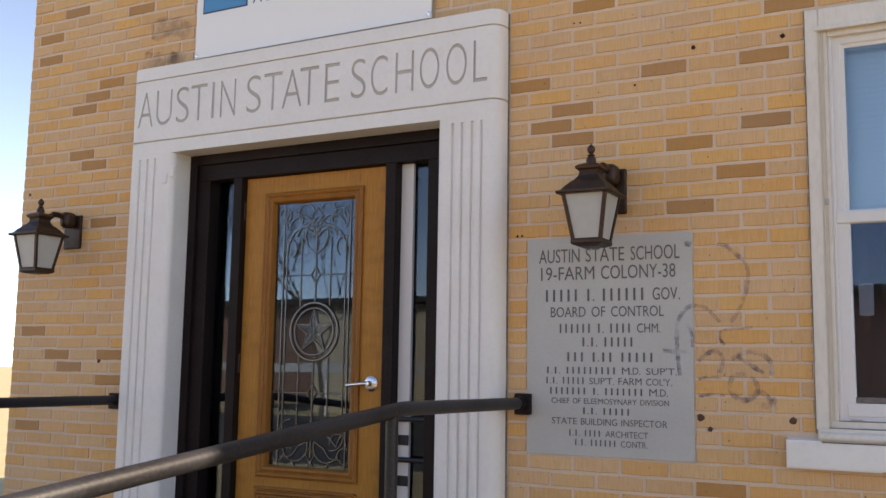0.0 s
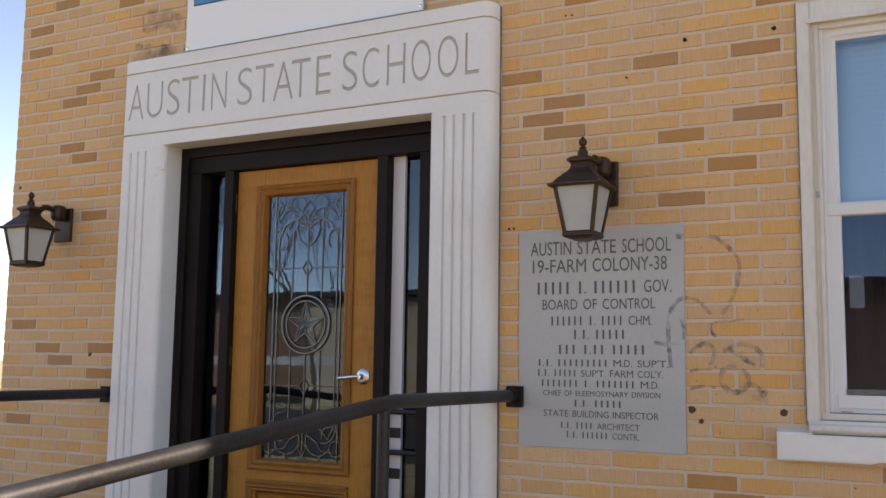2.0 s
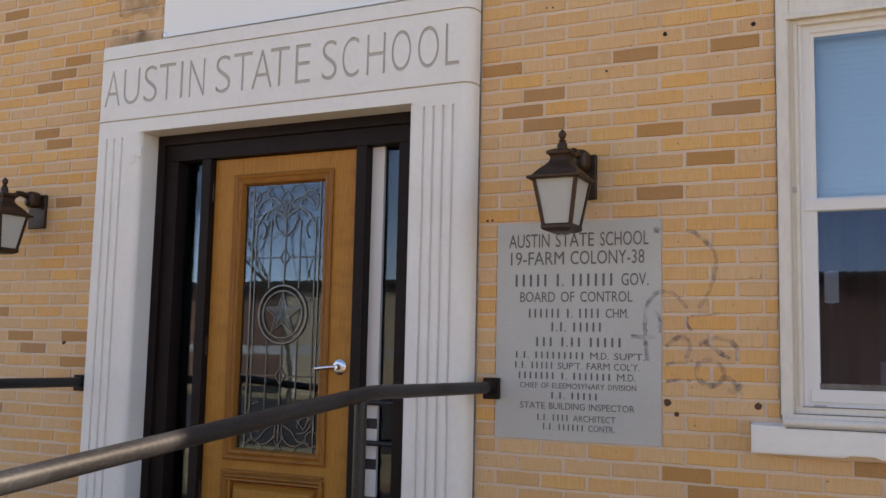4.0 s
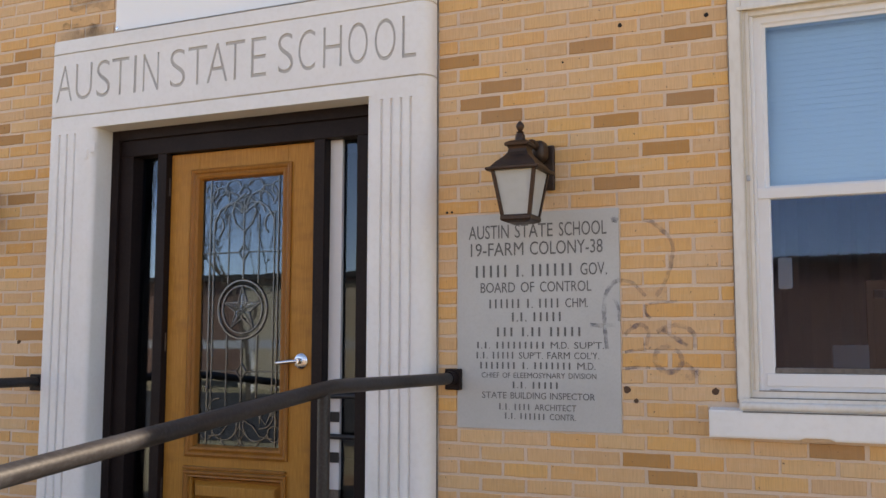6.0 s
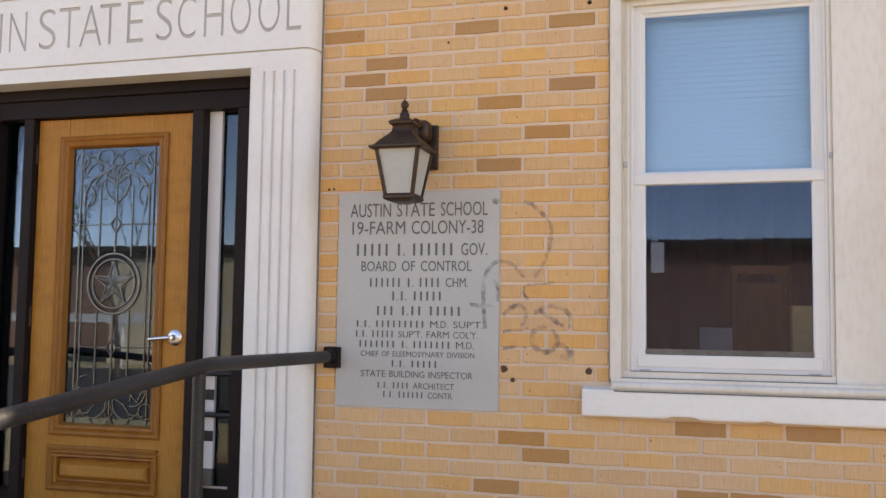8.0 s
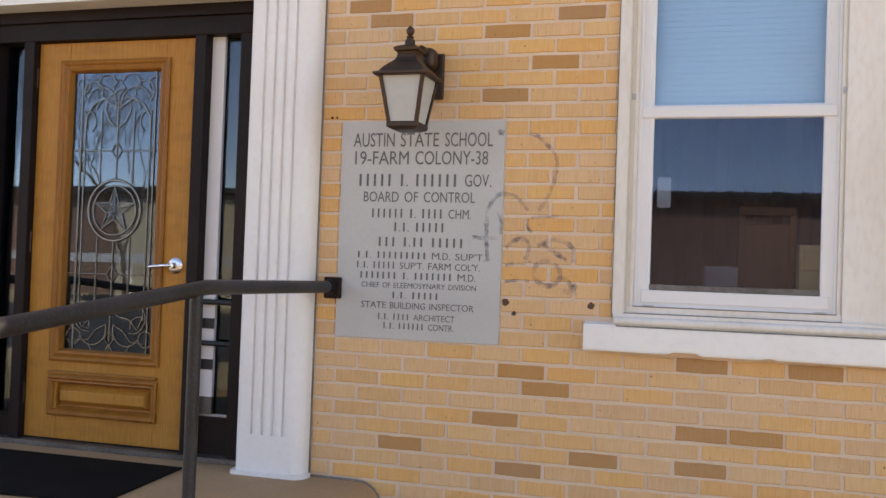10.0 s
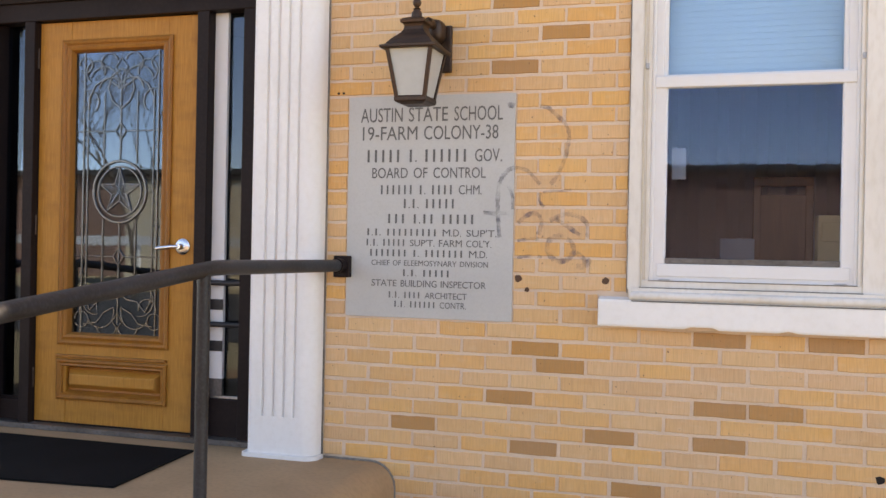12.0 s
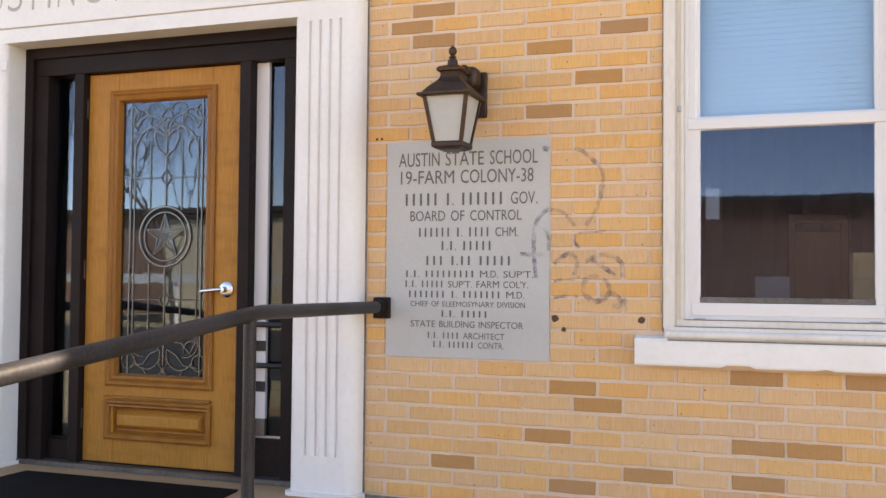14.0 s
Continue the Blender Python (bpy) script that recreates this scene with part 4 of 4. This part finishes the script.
# ---- door mat ----
bm = prism([(-1.80, -0.95), (-0.505, -0.82), (-0.585, -0.13), (-1.80, -0.13)], 0.001, 0.010)
mat = tagged(part("door_mat", bm, MAT), "black ribbed rubber door mat before the door", "door mat")

# ---- sign over the door ----
sign = thing("sign_board", (-1.19, 0, 2.74), "white enamel sign board with blue square above the doorway", "sign")
part("board", box(-1.957, -0.424, -0.036, -0.024, 2.735, 3.60, 0.002), SIGN_WHITE, sign)
part("batten", box(-1.90, -0.48, -0.024, 0.0, 2.90, 2.94), SIGN_WHITE, sign)
emblem = part("emblem", box(-1.908, -1.590, -0.0385, -0.036, 2.990, 3.32), NAVY, sign, "blue emblem square with dark border")
part("emblem_field", box(-1.900, -1.598, -0.0400, -0.0385, 2.998, 3.312), SIGN_BLUE, emblem)
bm = words("A", -1.553, -1.49, 2.998, 3.068, -0.036, 0.001, -0.006)
words("D", -1.458, -1.397, 2.998, 3.068, -0.036, 0.001, -0.006, bm)
bm.verts.index_update()
pieces("letter", bm, NAVY, sign)
for x, z in ((-1.945, 2.752), (-0.437, 2.760)):
    part("screw", lathe([(0.001, 0.0), (0.010, 0.0), (0.009, 0.003), (0.001, 0.004)], (x, -0.036, z), axis="Y", seg=10), CHROME, sign, smooth=True)

# ---- small marks on the wall ----
# holes are dark discs on the face, the shade inside put into their colour
for x, z, r, m in ((0.868, 0.822, 0.020, SPALL), (0.906, 0.774, 0.013, SPALL), (1.234, 0.820, 0.020, SPALL), (0.862, 2.406, 0.012, HOLE), (1.232, 2.402, 0.013, HOLE),
                   (2.275, 0.10, 0.024, HOLE), (0.60, 2.27, 0.007, HOLE), (0.315, 2.60, 0.006, HOLE), (0.345, 2.598, 0.006, HOLE), (-2.62, 1.02, 0.015, SPALL),
                   (0.036, 1.62, 0.008, HOLE), (0.06, 1.62, 0.008, HOLE), (-3.30, 2.05, 0.012, HOLE)):
    r *= 0.75
    pts = [(x + r * (0.75 + 0.45 * random.random()) * math.cos(radians(a)), z + r * (0.75 + 0.45 * random.random()) * math.sin(radians(a))) for a in range(0, 360, 30)]
    bm = bmesh.new()
    a = [bm.verts.new((px, -0.0015, pz)) for px, pz in pts]
    b = [bm.verts.new((px, 0.006, pz)) for px, pz in pts]
    bm.faces.new(a)
    for k in range(12):
        bm.faces.new((a[k], b[k], b[(k + 1) % 12], a[(k + 1) % 12]))
    bmesh.ops.recalc_face_normals(bm, faces=bm.faces[:])
    tagged(part("bolt_hole", bm, m), "small dark disc for a bolt hole, its shade in the colour" if m is HOLE else "rusty brown plug set in the brickwork", "hole", "holes in the wall")


def stroke(name, pts, width, y, label, paint=SPRAY, category="graffiti", group="spray marks"):
    """A soft band of spray paint along a smoothed line on the wall."""
    fine = []
    for i in range(len(pts) - 1):
        p0, p1, p2, p3 = (Vector(pts[max(i - 1, 0)]), Vector(pts[i]), Vector(pts[i + 1]), Vector(pts[min(i + 2, len(pts) - 1)]))
        for k in range(6):
            t = k / 6
            fine.append(0.5 * ((2 * p1) + (p2 - p0) * t + (2 * p0 - 5 * p1 + 4 * p2 - p3) * t * t + (3 * p1 - p0 - 3 * p2 + p3) * t ** 3))
    fine.append(Vector(pts[-1]))
    bm = bmesh.new()
    rows = []
    for i, p in enumerate(fine):
        d = (fine[min(i + 1, len(fine) - 1)] - fine[max(i - 1, 0)]).normalized()
        s = Vector((-d.y, d.x)) * width * (0.4 + 0.25 * random.random())
        rows.append((bm.verts.new((p.x + s.x, y, p.y + s.y)), bm.verts.new((p.x - s.x, y, p.y - s.y))))
    for a, b in zip(rows, rows[1:]):
        bm.faces.new((a[0], a[1], b[1], b[0]))
    bmesh.ops.recalc_face_normals(bm, faces=bm.faces[:])
    return tagged(part(name, bm, paint), label, category, group)


GL = "faded grey spray paint stroke on the brick wall"
for width, pts in ((0.016, [(0.948, 1.542), (0.983, 1.532), (1.019, 1.501), (1.054, 1.465), (1.073, 1.421), (1.067, 1.377), (1.058, 1.330), (1.030, 1.261), (0.998, 1.214)]),
                   (0.011, [(0.967, 1.181), (1.007, 1.186), (1.046, 1.187), (1.085, 1.193)]),
                   (0.014, [(0.847, 1.284), (0.891, 1.276), (0.923, 1.249), (0.954, 1.214)]),
                   (0.012, [(0.954, 1.179), (0.954, 1.144), (0.972, 1.120)]),
                   (0.017, [(0.863, 1.053), (0.888, 1.075), (0.923, 1.094), (0.954, 1.083), (0.963, 1.049), (0.949, 1.005)]),
                   (0.012, [(0.862, 0.978), (0.897, 0.985), (0.955, 0.988)]),
                   (0.018, [(0.998, 1.064), (1.038, 1.083), (1.081, 1.092), (1.124, 1.079), (1.154, 1.049), (1.158, 0.998)]),
                   (0.016, [(1.020, 1.075), (1.072, 1.040), (1.124, 1.006)]),
                   (0.020, [(1.064, 0.997), (1.020, 0.997), (0.990, 0.971), (0.995, 0.927), (1.030, 0.898), (1.073, 0.903), (1.099, 0.937), (1.090, 0.976), (1.070, 0.989)]),
                   (0.020, [(1.111, 0.933), (1.141, 0.908), (1.171, 0.857)]), (0.022, [(1.171, 0.908), (1.142, 0.878), (1.112, 0.877)]),
                   (0.012, [(0.862, 0.908), (0.915, 0.916), (0.968, 0.914)])):
    stroke("spray_mark", pts, width, -0.002, GL)
GP = "faded grey spray paint stroke on the granite plaque"
for width, pts in ((0.017, [(0.845, 1.286), (0.820, 1.276), (0.793, 1.247), (0.778, 1.207), (0.774, 1.145), (0.777, 1.075), (0.785, 0.991)]), (0.016, [(0.712, 1.095), (0.762, 1.092), (0.825, 1.094)]),
                   (0.013, [(0.820, 1.207), (0.838, 1.163), (0.840, 1.110)]), (0.022, [(0.812, 1.545), (0.826, 1.549), (0.840, 1.542)])):
    stroke("spray_mark", pts, width, -0.0048, GP)

for width, pts in ((0.11, [(-2.337, 2.965), (-2.171, 2.975), (-2.04, 2.915)]), (0.10, [(-2.384, 2.79), (-2.202, 2.765), (-2.02, 2.735)])):
    stroke("grime_stain", pts, width, -0.003, "dark sooty grime stain on the brickwork", SOOT, "stain", "grime stains")

# ---- what the panes mirror: the buildings across the lawn and a bare tree ----
far = thing("far_building", (0, -34, GROUND), "long dark brown brick building across the lawn", "building")
part("wall", box(-60, 40, -44, -34, GROUND, 4.0), FAR_WALL, far)
part("roof", box(-60.4, 40.4, -44.4, -33.6, 4.0, 4.25), ROOFING, far)
wing = thing("far_wing", (-16, -26, GROUND), "tan stucco wing in sunlight across the lawn", "building")
part("wall", box(-19.8, -13.6, -33.5, -26.0, GROUND, 3.15), FAR_TAN, wing)
part("roof", box(-19.9, -13.5, -33.6, -25.9, 3.15, 3.28), ROOFING, wing)


# added out of view: gives the door glass its mirrored white band
fence = thing("rail_fence", (-17, -24, GROUND), "white board on posts across the lawn, added as a mirrored band", "fence")
part("board", box(-30.0, -6.0, -24.05, -24.0, 0.85, 1.15), SIGN_WHITE, fence)
for k in range(9):
    part("post", box(-30.0 + 3 * k, -29.88 + 3 * k, -24.17, -24.05, GROUND, 1.2), SIGN_WHITE, fence)


def bare_tree(at, height, seed):
    rnd = random.Random(seed)
    tree = thing("bare_tree", at, "leafless grey tree standing on the lawn", "tree")
    trunk, limbs = bmesh.new(), bmesh.new()

    def grow(p, d, length, r, depth, bm):
        n = 4
        pts = [p]
        for i in range(n):
            d = (d + Vector((rnd.uniform(-0.2, 0.2), rnd.uniform(-0.2, 0.2), rnd.uniform(-0.05, 0.12)))).normalized()
            pts.append(pts[-1] + d * length / n)
        rings = []
        for i, q in enumerate(pts):
            rr = r * (1 - 0.45 * i / n)
            side = d.cross(Vector((0.3, 0.9, 0.1))).normalized()
            up = side.cross(d)
            rings.append([bm.verts.new(q + rr * (math.cos(k * math.pi * 0.4) * side + math.sin(k * math.pi * 0.4) * up)) for k in range(5)])
        for a, b in zip(rings, rings[1:]):
            for k in range(5):
                bm.faces.new((a[k], a[(k + 1) % 5], b[(k + 1) % 5], b[k]))
        if depth:
            for k in range(3 if depth < 4 else 4):
                turn = Vector((rnd.uniform(-1, 1), rnd.uniform(-1, 1), rnd.uniform(-0.1, 0.7)))
                grow(pts[-1 - (k % 3)], (d * 0.7 + turn * 0.75).normalized(), length * rnd.uniform(0.6, 0.8), r * 0.5, depth - 1, limbs)

    grow(Vector(at), Vector((0, 0, 1)), height * 0.35, height * 0.008, 6, trunk)
    part("trunk", trunk, BARK, tree, smooth=True)
    part("limbs", limbs, BARK, tree, smooth=True)


bare_tree((8.2, -27.0, GROUND), 12.0, 4)
bare_tree((-14.5, -19.0, GROUND), 10.0, 7)

# ---- bricks, laid in running bond ----
PITCH, COURSE, BW, BH = 0.2127, 0.0693, 0.1985, 0.0562
DARK = {(26, -4), (24, -3), (23, -3), (26, -1), (26, 1), (22, 1), (21, 0), (19, 1), (17, 0), (31, -2), (22, -3), (29, 2), (0, 0), (-1, 1), (-3, 0), (1, 4), (1, 6), (-3, 4), (-3, 5), (-5, 2), (-6, 0), (-5, 4), (-8, 2), (-5, -2)}
# the stretch beyond the doorway keeps a bond of its own
DARK_BEYOND = {(38, 0), (36, -1), (34, -1), (24, 1), (30, 1), (10, -1), (8, 0), (8, 2), (6, 2), (2, -1), (37, 2), (31, 1), (25, 0), (19, 1), (29, 0), (7, 0)}
BOND = (0.558, COURSE, PITCH, 0.8435, 0.8435 - PITCH / 2, DARK)
BOND_BEYOND = (0.515, 0.0712, 0.2186, -3.0805, -2.9705, DARK_BEYOND)
shared = {}


def brick_mesh(length, mat, kind=0):
    """A face brick with a slightly ragged arris; five of each length are shared."""
    key = (round(length, 3), mat.name, kind)
    if key not in shared:
        rnd = random.Random(kind * 31 + int(length * 1000))
        bm = bmesh.new()
        h, c, l, n = BH / 2, 0.0022, length / 2, 5
        rim = [(-l + 2 * l * k / n, -h) for k in range(n)] + [(l, -h), (l, 0)] + [(l - 2 * l * k / n, h) for k in range(n)] + [(-l, h), (-l, 0)]
        back, mid, face = [], [], []
        for x, z in rim:
            dx, dz = rnd.uniform(-0.0014, 0.0014), rnd.uniform(-0.0018, 0.0012)
            x, z = x + dx, z + dz
            back.append(bm.verts.new((x, 0.05, z)))
            mid.append(bm.verts.new((x, c, z)))
            face.append(bm.verts.new((x * (1 - c / l), rnd.uniform(-0.0003, 0.0003), z * (1 - c / h))))
        m = len(rim)
        for a, b in ((back, mid), (mid, face)):
            for k in range(m):
                bm.faces.new((a[k], a[(k + 1) % m], b[(k + 1) % m], b[k]))
        bm.faces.new(face)
        bmesh.ops.recalc_face_normals(bm, faces=bm.faces[:])
        me = bpy.data.meshes.new("brick")
        bm.to_mesh(me)
        bm.free()
        me.materials.append(mat)
        shared[key] = me
    return shared[key]


laid = set()


def lay(parent, x0, x1, z0, z1, gaps=(), run_in=False, run_out=False, bond=BOND):
    """Courses over one stretch of wall. run_in, run_out: the bond runs on into the next stretch, so that bricks are not cut there."""
    rnd = random.Random(int(1000 * (x0 + 10)) + int(100 * z0) + 7)
    foot, course, pitch, even, odd, dark = bond
    width = pitch - (PITCH - BW)
    for r in range(math.floor((z0 - foot) / course), math.ceil((z1 - foot) / course) + 1):
        top = foot + course * r
        if top - BH < z0 - 0.005 or top > z1 + 0.005:
            continue
        mid = top - BH / 2
        cuts = sorted((g[0], g[1]) for g in gaps if g[2] < mid < g[3])
        spans, a = [], x0
        for g0, g1 in cuts:
            spans.append((a, g0))
            a = g1
        spans.append((a, x1))
        phase = odd if r % 2 else even
        for s0, s1 in spans:
            for c in range(math.floor((s0 - phase) / pitch) - 1, math.ceil((s1 - phase) / pitch) + 1):
                b0, b1 = phase + c * pitch, phase + c * pitch + width
                if run_in and s0 == x0 and b0 < s0:
                    continue
                b0 = max(b0, s0)
                if run_out and s1 == x1:
                    if b0 >= s1:
                        continue
                else:
                    b1 = min(b1, s1)
                if b1 - b0 < 0.02:
                    continue
                if bond is BOND:
                    laid.add((r, c))
                ob = bpy.data.objects.new("brick", brick_mesh(round(b1 - b0, 2) if b1 - b0 < width - 0.004 else round(width, 4), DARK_BRICK if (r, c) in dark else BRICK, rnd.randrange(5)))
                scene.collection.objects.link(ob)
                ob.parent = parent
                ob.location = ((b0 + b1) / 2 + rnd.uniform(-0.0025, 0.0025), rnd.uniform(-0.0015, 0.0012), mid + rnd.uniform(-0.002, 0.002))
                ob.rotation_euler = (rnd.uniform(-0.008, 0.008), rnd.uniform(-0.007, 0.007), rnd.uniform(-0.004, 0.004))


lay(wall_entrance, -0.006, 1.306, -0.22, 0.64, [(0.082, 0.850, 0.636, 1.606)], run_out=True)
lay(wall_entrance, -0.006, 1.316, 0.635, 2.495, [(0.082, 0.850, 0.636, 1.606), (1.205, 1.4, 0.64, 0.775)])
lay(wall_entrance, -0.006, 1.306, 2.495, 2.745, run_out=True)
lay(wall_window, 1.306, 3.0, -0.22, 0.64, run_in=True)
lay(wall_window, 1.306, 2.6, 2.495, 2.745, run_in=True)
lay(wall_left, XL, -2.382, 0.0, 2.655, bond=BOND_BEYOND)
lay(wall_left, XL, -1.962, 2.662, 3.5, bond=BOND_BEYOND)
lay(wall_upper, -0.42, 2.6, 2.705, 3.3, [(0.0, 3.0, 2.6, 2.735)])


def joined_bricks(parent, x0, x1, z0, z1, gaps):
    """The rest of the bond, past the bricks that are laid singly."""
    verts, faces = [], []
    for r in range(math.floor((z0 - BOND[0]) / COURSE), math.ceil((z1 - BOND[0]) / COURSE) + 1):
        top = BOND[0] + COURSE * r
        if top - BH < z0 or top > z1:
            continue
        phase = BOND[3] - (r % 2) * PITCH / 2
        for c in range(math.floor((x0 - phase) / PITCH) - 1, math.ceil((x1 - phase) / PITCH) + 1):
            b0, b1 = max(phase + c * PITCH, x0), min(phase + c * PITCH + BW, x1)
            for g0, g1, g2, g3 in gaps:
                if g2 < top - BH / 2 < g3 and b0 < g1 and b1 > g0:
                    if b0 < g0:
                        b1 = g0
                    else:
                        b0 = max(b0, g1)
            if (r, c) in laid or b1 - b0 < 0.03:
                continue
            n, q = len(verts), 0.0022
            lo, hi = top - BH, top
            verts += [(b0, 0.05, lo), (b1, 0.05, lo), (b1, 0.05, hi), (b0, 0.05, hi), (b0, q, lo), (b1, q, lo), (b1, q, hi), (b0, q, hi),
                      (b0 + q, 0, lo + q), (b1 - q, 0, lo + q), (b1 - q, 0, hi - q), (b0 + q, 0, hi - q)]
            for k in range(4):
                j = (k + 1) % 4
                faces += [(n + k, n + j, n + 4 + j, n + 4 + k), (n + 4 + k, n + 4 + j, n + 8 + j, n + 8 + k)]
            faces.append((n + 8, n + 9, n + 10, n + 11))
    me = bpy.data.meshes.new("brickwork")
    me.from_pydata(verts, [], faces)
    me.materials.append(FAR_BRICK)
    ob = new("brickwork", me)
    ob.parent = parent
    return tagged(ob, kind="stuff")


joined_bricks(wall_upper, XL, XR, GROUND, TOP - 0.01, [(-2.82, 0.36, -2.0, 0.0), (-4.0, -1.96, -0.1, 3.52), (-2.382, 0.010, -0.1, 2.705), (0.0, 1.316, -0.22, 2.745), (1.19, 3.43, 0.63, 2.495), (-1.96, -0.42, 2.7, 3.61)])
